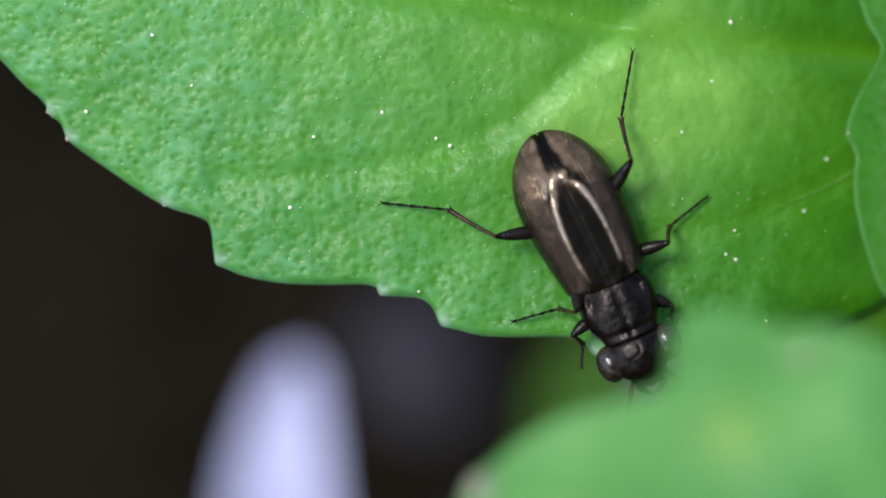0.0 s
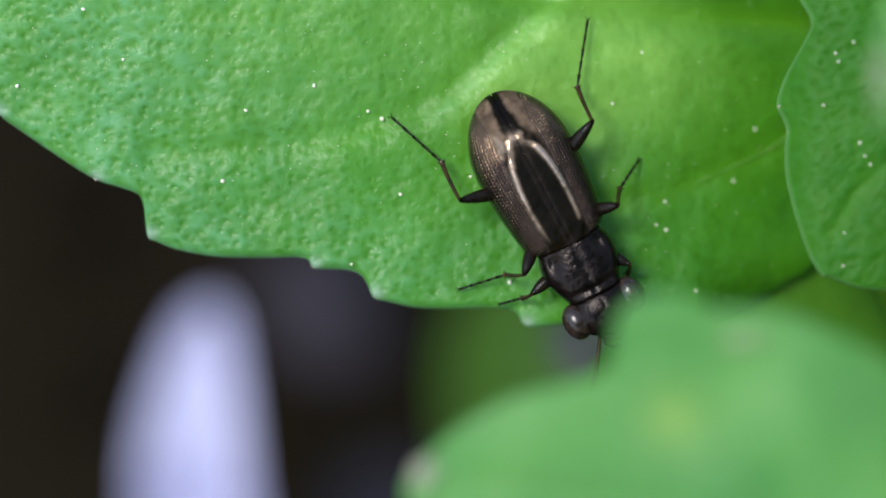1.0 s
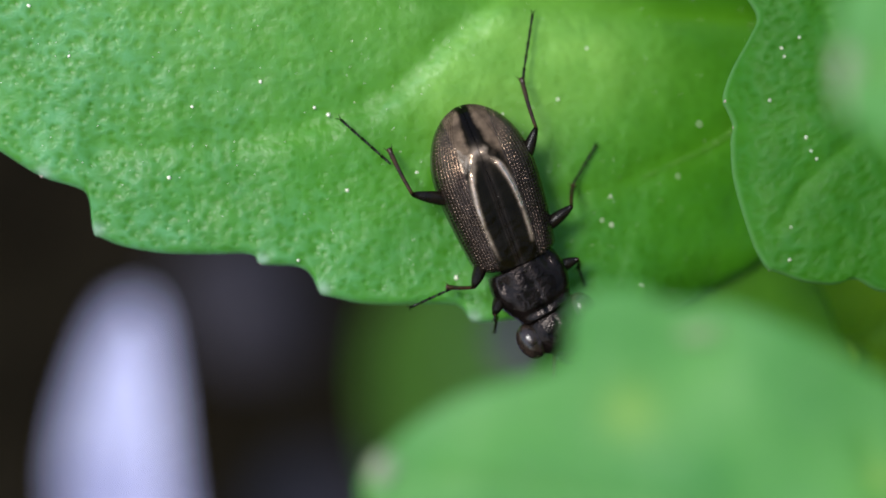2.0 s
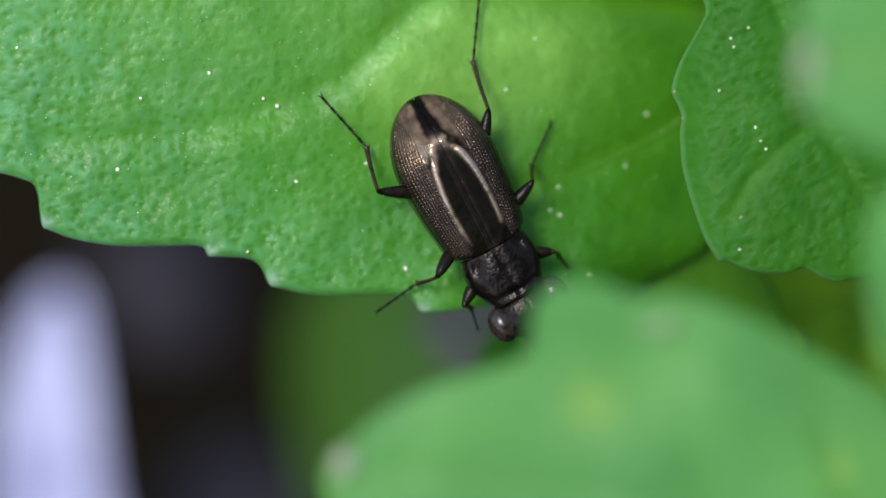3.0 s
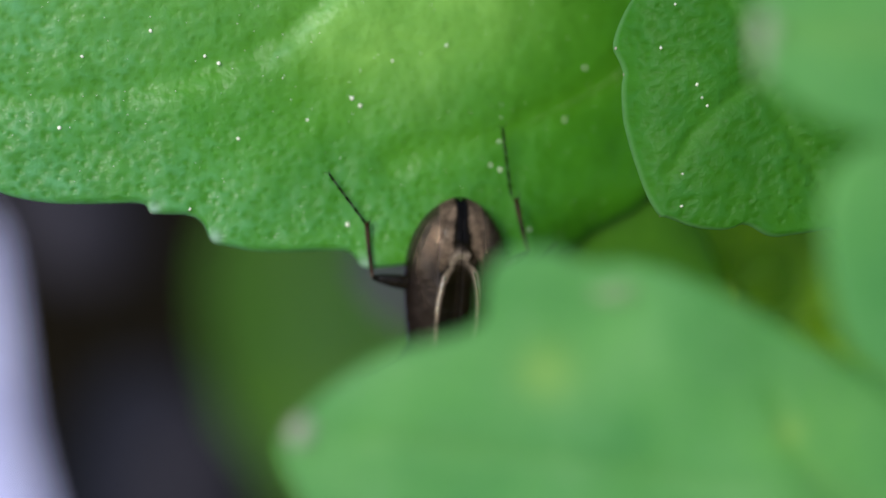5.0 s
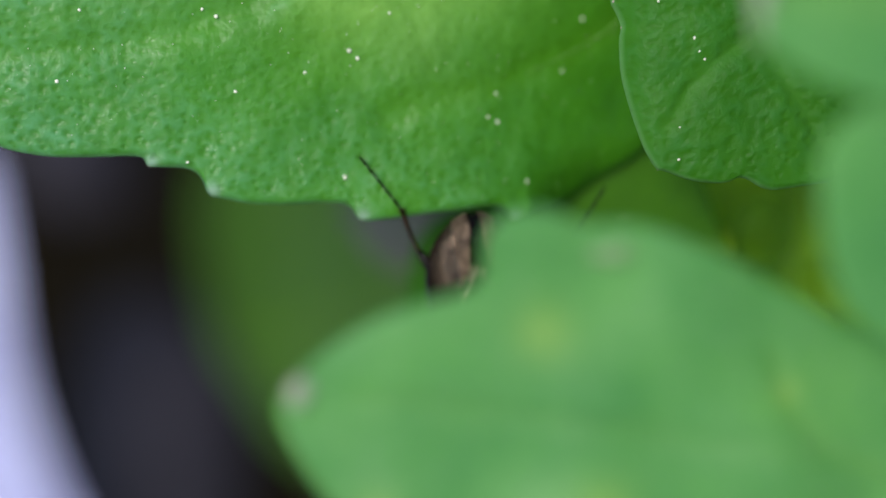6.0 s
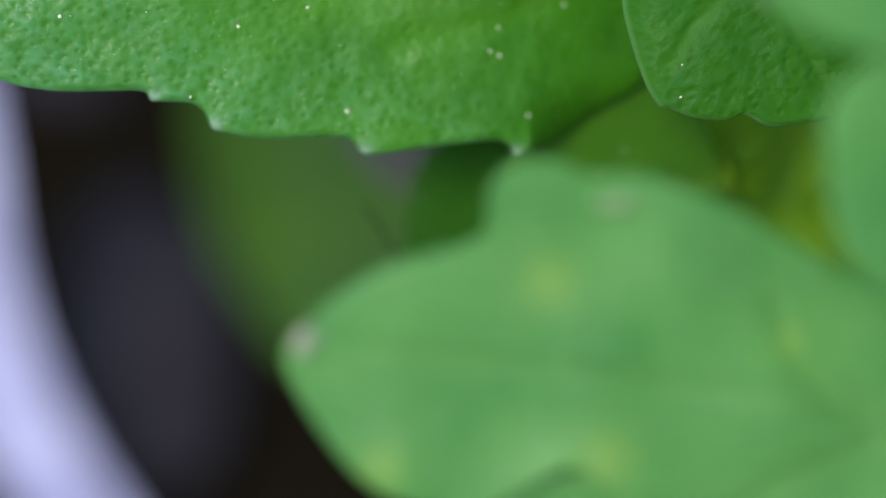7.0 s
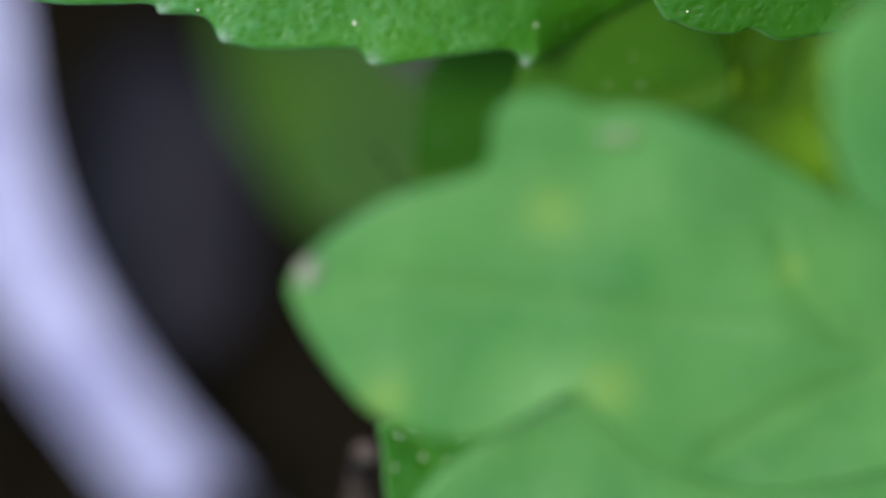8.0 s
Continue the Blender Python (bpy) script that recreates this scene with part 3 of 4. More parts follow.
grains(low_leaf, [(8.4, -2.33), (7.9, -2.9), (8.6, -2.95)], low_height, 0.028, 8)
grains(dark_leaf, [(4.9, -3.0), (4.9, -4.4), (4.6, -3.5)], dark_height, 0.028, 8)


def back_height(x, y):
    return -32 + 0.12 * (y + 7) - 1.6 * np.clip(5.0 - x, 0, None) ** 1.3


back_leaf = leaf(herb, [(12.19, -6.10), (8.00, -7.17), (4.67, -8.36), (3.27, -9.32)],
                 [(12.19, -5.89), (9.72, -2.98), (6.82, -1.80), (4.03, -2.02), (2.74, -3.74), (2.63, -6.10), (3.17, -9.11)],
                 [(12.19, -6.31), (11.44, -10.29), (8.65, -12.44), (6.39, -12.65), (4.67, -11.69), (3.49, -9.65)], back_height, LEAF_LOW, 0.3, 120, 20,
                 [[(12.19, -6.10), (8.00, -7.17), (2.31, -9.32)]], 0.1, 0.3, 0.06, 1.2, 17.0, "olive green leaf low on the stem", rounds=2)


def scrap_height(x, y):
    return -13.5 + 0.3 * np.sin(x * 1.3) + 0.1 * y


dead_leaf = leaf(herb, [(4.1, -3.1), (5.0, -3.3), (6.4, -3.4), (8.4, -3.0)],
                 [(4.1, -3.1), (4.4, -2.3), (5.4, -1.7), (6.8, -1.9), (8.4, -2.9)],
                 [(4.1, -3.1), (4.6, -4.0), (5.5, -4.7), (6.8, -4.3), (8.4, -3.1)], scrap_height, DRY, 0.15, 90, 16,
                 [[(4.1, -3.1), (5.0, -3.3), (6.4, -3.4), (8.4, -3.0)]], 0.1, 0.15, 0.12, 0.8, 23.0, "withered grey-brown leaf behind the green ones", rounds=2)


def small_height(x, y):
    return -1.3 + 0.08 * (y + 10) + 0 * x


# the deep green stands in for a shadow over this leaf
small_leaf = leaf(herb, [(3.5, -9.2), (4.2, -10.6), (5.4, -12.2), (7.5, -14)],
                  [(3.4, -9.15), (2.95, -9.4), (3.08, -9.9), (3.12, -10.9), (3.5, -12.3), (5.2, -13.8), (7.4, -14.1)],
                  [(3.6, -9.2), (4.3, -9.1), (5.2, -9.5), (6.4, -10.4), (7.4, -11.8), (7.9, -13.2), (7.6, -13.9)], small_height, LEAF_DEEP, 0.3, 160, 26,
                  [[(3.5, -9.2), (4.2, -10.6), (5.4, -12.2), (7.5, -14)]], 0.1, 0.2, 0.06, 0.8, 19.0, "small green leaf with pale beads on its rim", rounds=2)
grains(small_leaf, [(3.89, -10.11), (4.38, -10.2), (5.1, -10.13), (3.4, -9.6), (3.3, -10.3), (3.7, -9.45), (4.7, -9.7)], small_height, 0.045, 9)

# stem and leaf stalks; the stem stands upright on the soil
UP = Vector((0, math.sin(radians(SLOPE)), math.cos(radians(SLOPE))))
foot = Vector((13.4, -4.4, -12.5))
foot -= UP * ((foot.y * UP.y + foot.z * UP.z) + HEIGHT / MM + 1.0)
stem_line = [foot + UP * s + Vector((0.5 * math.sin(s / 9), 0, 0)) for s in range(0, 72, 3)]
v, f = tube(stem_line, [1.5 - 0.012 * s for s in range(0, 72, 3)], 18)
part("stem", v, f, STEM, herb, "yellowish green upright stem")


def stalk(start, bend, s):
    """A leaf stalk from a blade's base to the stem at s mm up."""
    end = foot + UP * s + Vector((0.5 * math.sin(s / 9), 0, 0))
    line = smooth_line([start, bend, tuple(end)], 14, 3)
    v, f = tube([tuple(p) for p in line], [0.42 + 0.02 * k for k in range(14)], 10)
    part("leaf_stalk", v, f, STEM, herb)


stalk((12.0, 3.72, -2.0), (12.6, 3.2, -3.0), 40)
stalk((8.5, 6.5, 1.3), (10.5, 5.5, -1.0), 46)
stalk((12.9, -6.15, 7.8), (14.6, -6.0, 3.0), 30)
stalk((12.8, -8.6, 8.1), (14.8, -8.5, 3.0), 28)
stalk((15.8, 1.0, 9.2), (15.5, 1.0, 4.0), 44)
stalk((12.3, -4.5, 9.8), (13.6, -4.0, 3.0), 36)
stalk((10.4, -3.0, -3.1), (11.8, -3.3, -4.9), 32)
stalk((7.5, -5.6, -5.1), (9.8, -5.2, -7.0), 31)
stalk((14.5, -8.5, -7.1), (14.4, -9.0, -9.5), 24)
stalk((12.0, -6.1, -32.0), (12.6, -6.6, -32), 4)
stalk((8.3, -3.0, -13.0), (11, -4, -13), 25)
stalk((7.5, -14, -1.6), (11, -12, -6), 24)

# ---- the bleached blade behind, the soil, a slate and a twig ----
def bleached_blade():
    """A long dry leaf: a creased blade with lengthwise ribs, a raised middle rib and a torn rim."""
    n, k = 110, 25
    left = smooth_line([(-3.88, -2.95), (-4.6, -3.2), (-5.1, -4.0), (-5.7, -5.6), (-6.05, -7.0), (-6.15, -8.8), (-5.7, -11), (-4.5, -13.5), (-3.0, -16), (-1.65, -18), (-0.4, -20), (2.6, -25), (5.9, -30)], n)
    right = smooth_line([(-3.88, -2.95), (-3.55, -3.5), (-3.45, -4.1), (-3.25, -5.5), (-3.1, -7.0), (-2.95, -8.5), (-2.45, -11), (-1.45, -13.5), (0.0, -16), (1.5, -18), (2.9, -20), (6.5, -25), (10.2, -30)], n)

    def spot(i, u, lift=0.0):
        p = left[i] * (1 - u) + right[i] * u
        crease = -0.9 * (1 - abs(2 * u - 1)) + 0.14 * math.sin(u * 44) + 0.3 * math.sin(i * 0.16)
        return (p[0], p[1], -32.6 - 5 * max(0, (i - 67) / 43) ** 2 + crease * min(1, i / 20) + lift)

    root = empty("dry_leaf", "long pale bleached leaf lying over dark soil", "leaf")
    verts, faces = [], []
    for back in (0, 1):
        verts += [spot(i, j / (k - 1), -0.28 * back) for i in range(n) for j in range(k)]
    off = n * k
    for i in range(n - 1):
        for j in range(k - 1):
            a = i * k + j
            faces.append((a, a + k, a + k + 1, a + 1))
            faces.append((off + a + 1, off + a + k + 1, off + a + k, off + a))
        for j in (0, k - 1):
            a = i * k + j
            faces.append((a, off + a, off + a + k, a + k))
    for i in (0, n - 1):
        for j in range(k - 1):
            a = i * k + j
            faces.append((a, a + 1, off + a + 1, off + a))
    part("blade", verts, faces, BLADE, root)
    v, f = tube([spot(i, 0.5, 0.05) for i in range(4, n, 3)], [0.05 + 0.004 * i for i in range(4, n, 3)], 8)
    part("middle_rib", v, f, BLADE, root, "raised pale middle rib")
    return root


bleached_blade()


def stone(x, y, size, seed, turn):
    """A flat dark slate lying on the soil, seen past (x, y)."""
    rnd = random.Random(seed)
    k = [rnd.uniform(0, 6) for _ in range(4)]
    v, f = ball((0, 0, 0), size, 16, 26, lambda u: 1 + 0.10 * math.sin(3 * u.x + k[0]) + 0.08 * math.sin(5 * u.y + k[1]) + 0.04 * math.sin(9 * u.z + k[2]))
    z = (-38.8 - y * math.sin(radians(SLOPE))) / math.cos(radians(SLOPE))
    spot = PLANT @ (Vector((x, y, z)) * MM)
    m = Matrix.Translation((spot.x, spot.y, 0.0012)) @ pose(0, 0, 0, 3, -4, turn)
    ob = part("stone", v, f, SLATE, m=m)
    return tagged(ob, "flat dark bluish slate on the soil", "stone", "slates on the soil")


stone(-0.9, -3.6, (2.1, 2.9, 1.4), 2, 12)
stone(1.35, -13.0, (2.9, 5.6, 1.6), 5, -10)


def twig():
    """A thin brown twig standing by the small leaf, rooted in the soil."""
    tip = Vector((2.9, -10.5, -3.2))
    line = [tip - UP * s + Vector((0.25 * math.sin(s / 4), 0, 0)) for s in range(0, 34, 2)]
    v, f = tube([tuple(p) for p in line], [0.28 + 0.012 * s for s in range(0, 34, 2)], 9)
    return tagged(part("twig", v, f, BARK), "thin brown twig standing in the soil", "twig")


twig()


def ground():
    """One sheet of soil, fine near the plant and out to the horizon, with an added unseen bank at one side to block the
    sky.
    """
    radii = [0.0, 0.006, 0.012, 0.018, 0.025, 0.032, 0.04, 0.05, 0.065, 0.085, 0.11, 0.14, 0.18, 0.23, 0.3, 0.4, 0.6, 1.5, 5, 20, 80, 300]
    verts, faces, n = [], [], 72
    for r in radii:
        for k in range(n):
            a = 2 * math.pi * k / n
            x, y = r * math.cos(a), r * math.sin(a)
            z = 0.0016 * noise.noise((x * 130, y * 130, 3.1)) * (1 if 0 < r < 0.5 else 0.3)
            # added bank, out of view, keeps sky light off the right side
            u = min(max((x - 0.10) / 0.26, 0), 1)
            z += 0.17 * u * u * (3 - 2 * u) * (1 + 0.2 * noise.noise((x * 9, y * 9, 7.7)))
            verts.append((x / MM, (y + 0.03) / MM, z / MM))
    for i in range(len(radii) - 1):
        for k in range(n):
            k2 = (k + 1) % n
            faces.append((i * n + k, (i + 1) * n + k, (i + 1) * n + k2, i * n + k2))
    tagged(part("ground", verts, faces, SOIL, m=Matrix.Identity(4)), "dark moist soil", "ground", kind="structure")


ground()


def crumbs():
    rnd = random.Random(4)
    made = []
    for _ in range(420):
        x, y, s = rnd.uniform(-40, 40), rnd.uniform(-12, 85), rnd.choice((0.5, 0.8, 1.2, 1.8))
        ph = rnd.uniform(0, 6)
        made.append(ball((x, y, s * 0.4), (s, s * rnd.uniform(0.7, 1.1), s * 0.7), 5, 7, lambda u: 1 + 0.25 * math.sin(4 * u.x + ph) * math.cos(3 * u.y + ph)))
    v, f = join(*made)
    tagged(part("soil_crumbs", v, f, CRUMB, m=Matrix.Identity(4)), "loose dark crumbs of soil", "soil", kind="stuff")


crumbs()


# ---- the beetle; its own axes: x to its right, y forward, z up from the surface it stands on ----
def beetle():
    root = empty("ground_beetle", "small dark bronze ground beetle with large eyes walking on a leaf", "beetle")
    me = Matrix.Identity(4)

    def outline(y):
        """Half width of the wing cases along the body."""
        u = (y + 2.0) / 3.18
        tail = max(0.0, 1 - (1 - min(u / 0.46, 1)) ** 2.1) ** 0.56
        front = 1 - 0.20 * max(0.0, (u - 0.45) / 0.55) ** 1.6 - 0.75 * max(0.0, (u - 0.93) / 0.07) ** 3 * 0.35
        return 0.985 * tail ** 0.95 * front

    def ridge(y):
        u = (y + 2.0) / 3.18
        return 0.30 + 0.80 * math.sqrt(max(0.0, 1 - (1 - min(u / 0.5, 1)) ** 2)) * (1 - 0.10 * max(0.0, u - 0.5))

    rows, cols = 440, 190
    for sign, name in ((1, "wing_case"), (-1, "wing_case")):
        verts, faces, glint_masks, grooves = [], [], [], []
        for i in range(rows):
            y = -2.0 + 3.18 * i / (rows - 1)
            w, h = outline(y), ridge(y)
            for j in range(cols):
                a = (math.pi / 2) * j / (cols - 1)
                x = w * math.sin(a) ** 0.92
                z = 0.34 + (h - 0.34) * max(1 - (x / max(w, 1e-6)) ** 2.9, 0) ** 0.44
                across = j / (cols - 1)
                # lengthwise lines at the sides, pitted; the strip by the seam stays smooth
                out = x / max(w, 1e-6)
                side = min(max((out - 0.45) / 0.03, 0), 1) * min(max((1 - across) / 0.06, 0), 1)
                line = (0.5 + 0.5 * math.cos(2 * math.pi * 9 * (out - 0.47) / 0.53)) ** 2
                row = round(9 * (out - 0.47) / 0.53)
                pit = 0.6 + 0.4 * math.cos(2 * math.pi * y * (14.3 + 0.37 * (row * 5 % 4)) + 1.9 * row + 0.8 * math.sin(y * 9 + row * 2.1))
                d = 0.021 * side * line * pit
                ribs = 0.003 * max(0.0, math.cos(2 * math.pi * x / 0.055)) * min(max((0.125 - x) / 0.02, 0), 1) * min(max((y + 0.7) / 0.3, 0), 1)
                seam = 0.004 * math.exp(-(across / 0.02) ** 2)
                # low rounded ridge, painted as a glint, bounds the smooth strip and closes behind
                if y > 0.2:
                    gap = x - 0.40 + 0.10 * max(y - 0.2, 0) ** 2
                else:
                    gap = (math.hypot(x / 0.40, (y - 0.2) / 1.28) - 1) * 0.40
                fade = min(max((1.0 - y) / 0.8, 0), 1)
                glint_arch = 0.024 * fade * math.exp(-(gap / 0.055) ** 2)
                glint_masks.append(fade * math.exp(-(gap / 0.034) ** 2))
                verts.append((sign * (0.006 + x * (1 - d * 0.6)), y, z - d * 0.8 - seam + glint_arch + ribs))
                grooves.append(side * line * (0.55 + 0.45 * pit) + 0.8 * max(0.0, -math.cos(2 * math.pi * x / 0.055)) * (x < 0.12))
        for i in range(rows - 1):
            for j in range(cols - 1):
                q = (i * cols + j, i * cols + j + 1, (i + 1) * cols + j + 1, (i + 1) * cols + j)
                faces.append(q if sign < 0 else q[::-1])
        # underside edge folds in
        base = len(verts)
        for i in range(rows):
            x, y, z = verts[i * cols + cols - 1]
            verts.append((x * 0.9, y, 0.26))
        for i in range(rows - 1):
            q = (i * cols + cols - 1, base + i, base + i + 1, (i + 1) * cols + cols - 1)
            faces.append(q if sign < 0 else q[::-1])
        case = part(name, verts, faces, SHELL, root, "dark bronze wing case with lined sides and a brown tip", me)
        for key, values in (("glint_arch", glint_masks), ("groove", grooves)):
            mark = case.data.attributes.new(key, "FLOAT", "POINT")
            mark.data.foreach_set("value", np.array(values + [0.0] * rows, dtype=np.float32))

    # belly under the wing cases
    v, f = ball((0, -0.35, 0.34), (0.86, 1.6, 0.2), 10, 24)
    part("belly", v, f, LIMB, root, "", me)

    # breast shield
    def shield(u, s):
        """u along (0 back, 1 front), s across (-1 to 1)."""
        half = 0.60 + 0.17 * math.sin(math.pi * min(u * 0.95 + 0.1, 1)) - 0.05 * u
        x = half * math.sin(s * math.pi / 2)
        z = 0.40 + (0.62 - 0.12 * (u - 0.45) ** 2) * max(math.cos(s * math.pi / 2), 0) ** 0.55
        z -= 0.05 * math.exp(-(s / 0.05) ** 2) * (0.2 + 0.8 * math.sin(math.pi * u))
        z -= 0.09 * math.exp(-((abs(s) - 0.45) / 0.12) ** 2 - ((u - 0.18) / 0.16) ** 2)
        z -= 0.04 * math.exp(-((u - 0.86) / 0.06) ** 2)
        return x, 1.14 + 1.06 * u + 0.06 * math.cos(s * math.pi / 2), z
    n, k = 36, 48
    verts = [shield(i / (n - 1), -1 + 2 * j / (k - 1)) for i in range(n) for j in range(k)]
    faces = [(i * k + j, i * k + j + 1, (i + 1) * k + j + 1, (i + 1) * k + j) for i in range(n - 1) for j in range(k - 1)]
    for i in (0, n - 1):
        verts.append((0, 1.14 + 1.06 * i / (n - 1) + (0.0 if i else 0.05), 0.5))
        c = len(verts) - 1
        for j in range(k - 1):
            faces.append((c, i * k + j + 1, i * k + j) if i == 0 else (c, i * k + j, i * k + j + 1))
    shield_part = part("breast_shield", verts, faces, PLATE, root, "rough dark bronze breast shield", me)
    v, f = ball((0, 1.6, 0.42), (0.58, 0.62, 0.2), 10, 18)
    breast = part("breast", v, f, LIMB, root, "", me)
    v, f = ball((0, 1.16, 0.62), (0.42, 0.16, 0.26), 10, 18)
    part("waist", v, f, LIMB, root, "", me)

    # head with large eyes, jaws and feelers
    v, f = ball((0, 2.58, 0.62), (0.60, 0.55, 0.36), 18, 28,
                lambda u: 1 + 0.03 * math.sin(26 * u.x) * (1 if u.z > 0.2 else 0) - 0.10 * max(0, u.y) ** 2)
    head = part("head", v, f, PLATE, root, "dark bronze head with fine furrows", me)
    for s in (1, -1):
        v, f = ball((s * 0.57, 2.56, 0.64), (0.27, 0.36, 0.28), 16, 22)
        part("eye", v, f, EYE, head, "large bulging brown-black eye", me)
        v, f = tube([(s * 0.2, 3.0, 0.5), (s * 0.24, 3.18, 0.46), (s * 0.15, 3.32, 0.44), (s * 0.02, 3.38, 0.44)], [0.09, 0.08, 0.05, 0.015], 8)
        part("jaw", v, f, LIMB, head, "", me)
        line = [(s * (0.3 + 0.10 * q), 3.0 + 0.17 * q - 0.005 * q * q, 0.52 - 0.03 * q) for q in range(10)]
        v, f = tube(line, [0.035 + 0.012 * (q % 2) for q in range(10)], 7)
        part("feeler", v, f, SHIN, head, "", me)
    v, f = ball((0, 3.06, 0.56), (0.26, 0.17, 0.08), 8, 16)
    part("lip", v, f, LIMB, head, "", me)
    return root, (shield_part, breast, head)


# lengths of thigh, shin and foot
LEG_LENGTHS = {"hind": (1.20, 1.10, 1.28), "middle": (0.88, 0.82, 0.92), "front": (0.70, 0.50, 0.45)}
HIPS = {"hind": (0.45, -0.2, 0.38), "middle": (0.5, 0.8, 0.36), "front": (0.4, 1.55, 0.36)}


def limb(root, kind):
    """A leg that lies along +x from its hip: thigh, with shin and foot as parts of it."""
    a, b, c = LEG_LENGTHS[kind]
    me = Matrix.Identity(4)
    n = 12
    thick = 0.10 if kind == "hind" else 0.095
    v, f = tube([(a * q / (n - 1), 0, 0.02 * math.sin(math.pi * q / (n - 1))) for q in range(n)],
                [0.035 + thick * math.sin(math.pi * min(q / (n - 1) * 0.92 + 0.06, 1)) ** 0.8 for q in range(n)], 12)
    thigh = part("leg", v, f, LIMB, root, "", me)
    v, f = tube([(b * q / 9, 0.015 * math.sin(q / 9 * 3.1), 0) for q in range(10)], [0.036 + 0.016 * (q / 9) ** 2 for q in range(10)], 10)
    spurs = [tube([(b * 0.96, s * 0.04, 0), (b * 1.08, s * 0.09, -0.01)], [0.014, 0.003], 5) for s in (1, -1)]
    hairs = [tube([(b * (0.3 + 0.12 * q), 0.03, 0.0), (b * (0.34 + 0.12 * q), 0.085, 0.01)], [0.005, 0.001], 4) for q in range(5)]
    v, f = join((v, f), *spurs, *hairs)
    shin = part("shin", v, f, SHIN, thigh, "slender dark brown shin", me)
    pieces = []
    for q in range(5):
        x0, x1 = c * q / 5, c * (q + 0.96) / 5
        pieces.append(tube([(x0, 0, 0), ((x0 + x1) / 2, 0, 0), (x1, 0, 0)], [0.018, 0.026, 0.034 - 0.002 * q], 8))
    for s in (1, -1):
        pieces.append(tube([(c * 0.99, 0, 0), (c * 1.05, s * 0.035, 0), (c * 1.07, s * 0.06, -0.03)], [0.012, 0.008, 0.002], 5))
    v, f = join(*pieces)
    foot_part = part("foot", v, f, LIMB, thigh, "jointed black foot", me)
    return thigh, shin, foot_part


bug, forebody = beetle()
LEGS = {(kind, side): limb(bug, kind) for kind in ("hind", "middle", "front") for side in (1, -1)}


def aim(at, turn, rise):
    return Matrix.Translation(at) @ pose(0, 0, 0, 0, 0, turn) @ pose(0, 0, 0, 0, -rise, 0)


def step(kind, side, rows):
    """Key a leg from rows of seconds and turn and rise of thigh, shin and foot, in the beetle's axes."""
    a, b, _ = (q * MM for q in LEG_LENGTHS[kind])
    hx, hy, hz = HIPS[kind]
    hip = Vector((side * hx, hy, hz)) * MM
    thighs, shins, feet = [], [], []
    for t, t1, r1, t2, r2, t3, r3 in rows:
        m1 = aim(hip, t1, r1)
        m2 = aim(m1 @ Vector((a, 0, 0)), t2, r2)
        m3 = aim(m2 @ Vector((b, 0, 0)), t3, r3)
        thighs.append((t, m1))
        shins.append((t, m1.inverted() @ m2))
        feet.append((t, m1.inverted() @ m3))
    for ob, keys in zip(LEGS[kind, side], (thighs, shins, feet)):
        walk(ob, keys)


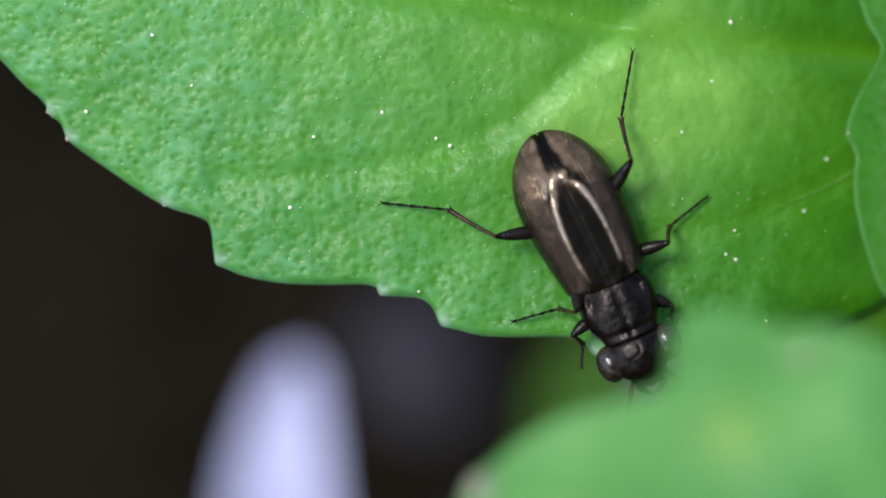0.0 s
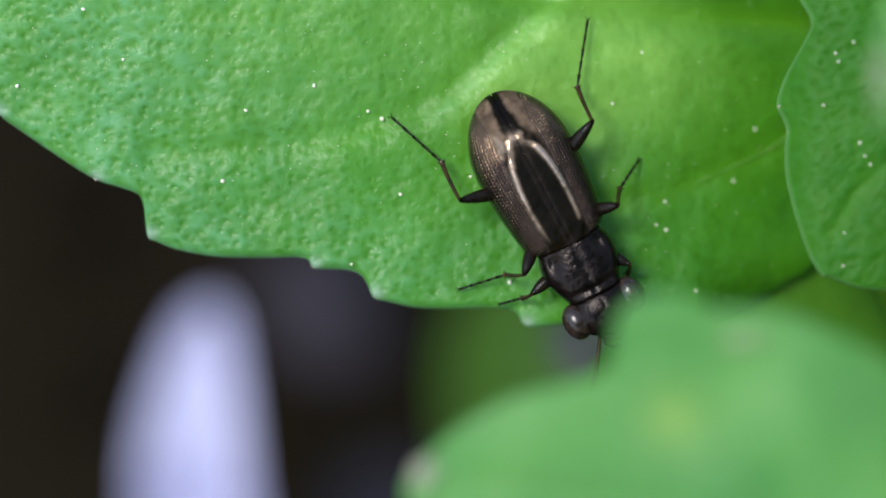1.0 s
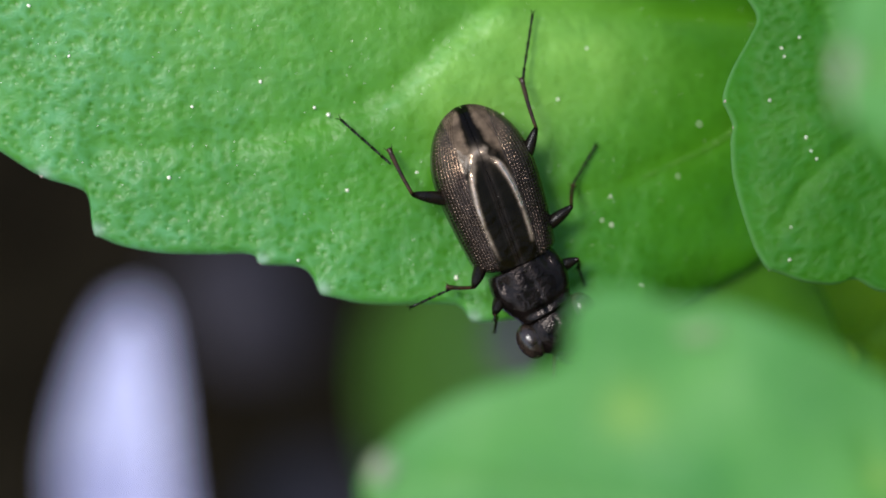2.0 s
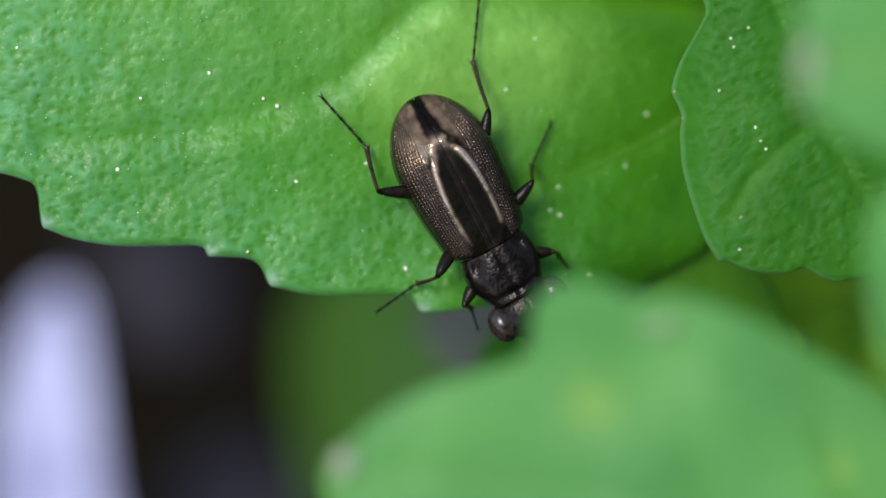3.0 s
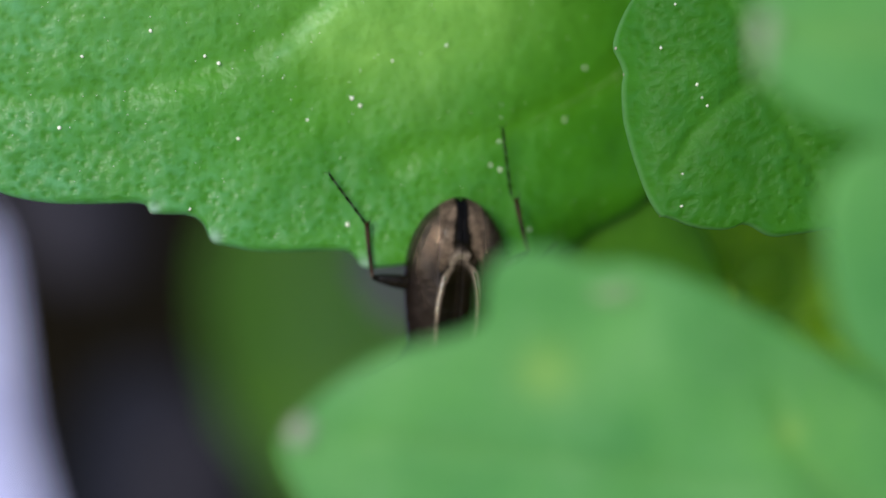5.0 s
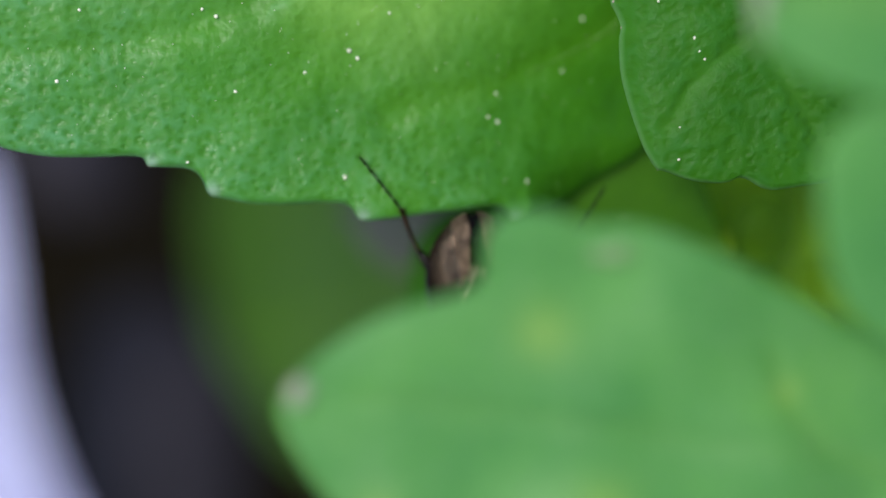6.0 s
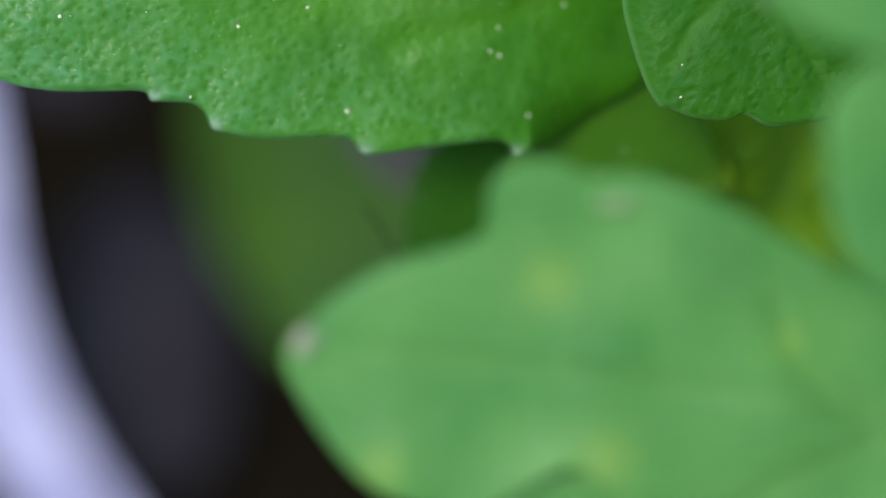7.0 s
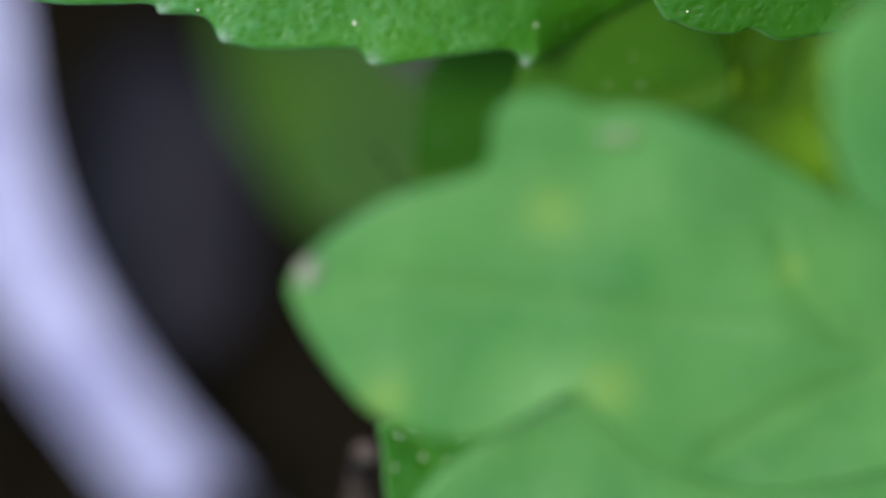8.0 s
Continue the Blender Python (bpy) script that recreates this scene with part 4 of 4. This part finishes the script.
def motions():
    walk(bug, [(t, place(x, y, z, 0, 0, turn) @ pose(0, 0, 0, tilt)) for t, x, y, z, turn, tilt in (
        (0.0, 2.63, 0.39, -0.40, 206.0, 0.0),
        (0.2, 2.78, 0.19, -0.29, 198.8, 0.0),
        (0.4, 2.76, -0.13, -0.35, 190.6, 0.0),
        (0.5, 3.04, 0.06, -0.33, 196.0, 0.0),
        (0.6, 3.14, 0.35, -0.25, 201.2, 0.0),
        (0.8, 3.20, 0.52, -0.25, 203.0, 0.0),
        (1.0, 3.10, 0.64, -0.30, 207.6, 0.0),
        (1.2, 3.05, 0.55, -0.29, 205.7, 0.0),
        (1.5, 3.29, -0.00, -0.40, 196.8, 0.0),
        (2.8, 3.26, 0.69, -0.28, 206.7, 0.0),
        (3.0, 3.58, 0.29, -0.35, 206.7, 1.5),
        (3.2, 3.68, 0.09, -0.48, 202.5, 1.0),
        (3.5, 3.82, -0.29, -0.65, 191.9, 0.0),
        (3.6, 4.07, -0.66, -0.68, 189.4, 0.0),
        (3.8, 4.20, -1.10, -0.70, 187.5, 0.0),
        (4.0, 4.39, -1.20, -0.72, 186.0, -3.0),
        (4.2, 4.43, -1.46, -0.73, 181.4, -4.0),
        (5.3, 4.94, -2.92, -1.23, 177.3, -20.5),
        (5.5, 5.23, -3.19, -1.30, 180.2, -21.3),
        (6.0, 5.19, -3.60, -1.58, 186.5, -24.2),
        (6.5, 5.20, -4.97, -2.28, 192.5, -28.6),
        (6.7, 5.20, -5.60, -3.00, 193.0, -28.0),
        (7.0, 5.25, -6.60, -4.70, 193.0, -16.0),
        (7.4, 5.35, -7.20, -5.50, 193.0, -6.0),
        (8.0, 5.45, -7.70, -5.54, 193.0, -6.0),
    )])
    neck = Matrix.Translation((0, 1.15 * MM, 0))
    for ob in forebody:
        walk(ob, [(t, neck @ pose(0, 0, 0, 0, 0, turn) @ neck.inverted()) for t, turn in (
            (0.0, -3), (0.5, -8), (1.0, 0), (1.5, 8), (2.8, 12), (3.0, 4), (3.2, 4), (3.5, 3), (4.0, 4), (5.5, 0), (8.0, 0),
        )])
    step("hind", 1, [
        (0.0, -19, 16, -56, -23, -32, -8),
        (0.5, -4, 10, -68, -25, -36, -0),
        (1.0, -17, 28, -94, -45, -70, -10),
        (1.5, -40, 10, -77, -17, -51, -10),
        (2.8, -5, 37, -107, -67, -86, -8),
        (3.0, -29, 21, -106, -39, -76, -6),
        (3.2, -16, 26, -105, -43, -76, 3),
        (3.5, -22, 30, -90, -38, -60, 3),
        (4.0, -57, 10, -65, -13, -46, 7),
        (4.2, -53, 10, -59, -13, -45, 8),
        (5.3, -4, 5, -88, -2, -53, -17),
        (5.5, -29, -3, -79, -1, -49, -16),
        (6.0, -58, -17, -75, 10, -57, -19),
        (6.5, -79, -23, -86, 17, -70, -23),
        (8.0, -79, -23, -86, 17, -70, -23),
    ])
    step("hind", -1, [
        (0.0, 211, 28, 255, -41, 234, -5),
        (0.5, 214, 20, 277, -58, 246, 5),
        (1.0, 205, 25, 261, -51, 233, -6),
        (1.5, 239, 10, 263, -24, 243, -6),
        (2.8, 213, 14, 264, -37, 235, -5),
        (3.0, 233, 10, 257, -29, 237, -2),
        (3.2, 241, 12, 260, -26, 244, -1),
        (3.5, 188, 13, 304, -31, 260, -3),
        (4.0, 222, 10, 289, -26, 266, -4),
        (4.2, 236, 10, 290, -25, 271, -4),
        (5.3, 195, 1, 281, -13, 265, -20),
        (5.5, 159, 14, 265, -5, 226, -26),
        (6.0, 173, 9, 259, 2, 226, -23),
        (6.5, 155, 17, 261, 14, 235, -25),
        (8.0, 155, 17, 261, 14, 235, -25),
    ])
    step("middle", -1, [
        (0.0, 170, 18, 231, -67, 192, -10),
        (0.5, 203, 10, 253, -61, 211, -9),
        (1.0, 166, 43, 224, -67, 205, -42),
        (1.5, 205, 10, 240, -58, 225, -9),
        (2.8, 185, 10, 227, -67, 205, -12),
        (3.0, 204, 12, 227, -67, 218, -9),
        (3.2, 207, 13, 243, -55, 225, -7),
        (3.5, 217, 10, 254, -35, 244, -7),
        (4.0, 200, 25, 239, -52, 225, -10),
        (4.2, 208, 27, 247, -50, 235, -10),
        (5.3, 219, 18, 235, -42, 224, -14),
        (6.5, 209, 33, 215, -44, 205, -13),
        (8.0, 209, 33, 215, -44, 205, -13),
    ])
    step("middle", 1, [
        (0.0, 62, 44, -36, -67, -10, -11),
        (0.5, 32, 38, -37, -67, -4, -11),
        (1.0, 42, 33, -23, -67, -10, -9),
        (1.5, 45, 51, -32, -67, -11, -16),
        (2.8, 43, 15, 21, -51, 38, -3),
        (3.0, 31, 26, -4, -65, 8, -3),
        (3.2, 36, 35, -18, -64, 5, -3),
        (3.5, 48, 48, -33, -60, 1, -3),
        (4.0, 33, 58, -49, -64, -32, -3),
        (4.2, 40, 58, -50, -61, -35, -3),
        (5.3, 16, 43, 64, -8, 38, 3),
        (6.5, -55, 21, 61, -3, 33, 10),
        (8.0, -55, 21, 61, -3, 33, 10),
    ])
    step("front", 1, [
        (0.0, 15, 10, 116, -55, 60, -6),
        (0.5, 10, 10, 35, -63, 43, -7),
        (1.0, 13, 10, 3, -67, -12, -14),
        (1.5, 27, 58, 63, -67, 54, -67),
        (2.8, 50, 10, 136, -67, 88, -24),
        (3.0, 35, 10, 139, -67, 81, -13),
        (3.2, 37, 11, 157, -51, 71, -7),
        (3.5, 36, 40, 110, -67, 68, -11),
        (4.0, 58, 58, 102, -67, 77, -13),
        (5.3, 39, 67, 77, 12, 76, 7),
        (6.5, -20, 67, 36, 31, 49, 12),
        (8.0, -20, 67, 36, 31, 49, 12),
    ])
    step("front", -1, [
        (0.0, 134, 10, 68, -67, 72, -15),
        (1.0, 129, 20, 65, -67, 82, -63),
        (1.5, 185, 10, 87, -67, 94, -22),
        (2.8, 165, 10, 114, -67, 83, -54),
        (3.0, 157, 10, 122, -67, 104, -44),
        (3.2, 172, 10, 118, -67, 99, -21),
        (4.0, 205, 28, 102, -55, 99, -5),
        (5.3, 150, 67, 119, 11, 115, 7),
        (6.5, 143, 67, 90, 67, 93, 20),
        (8.0, 143, 67, 90, 67, 93, 20),
    ])


motions()
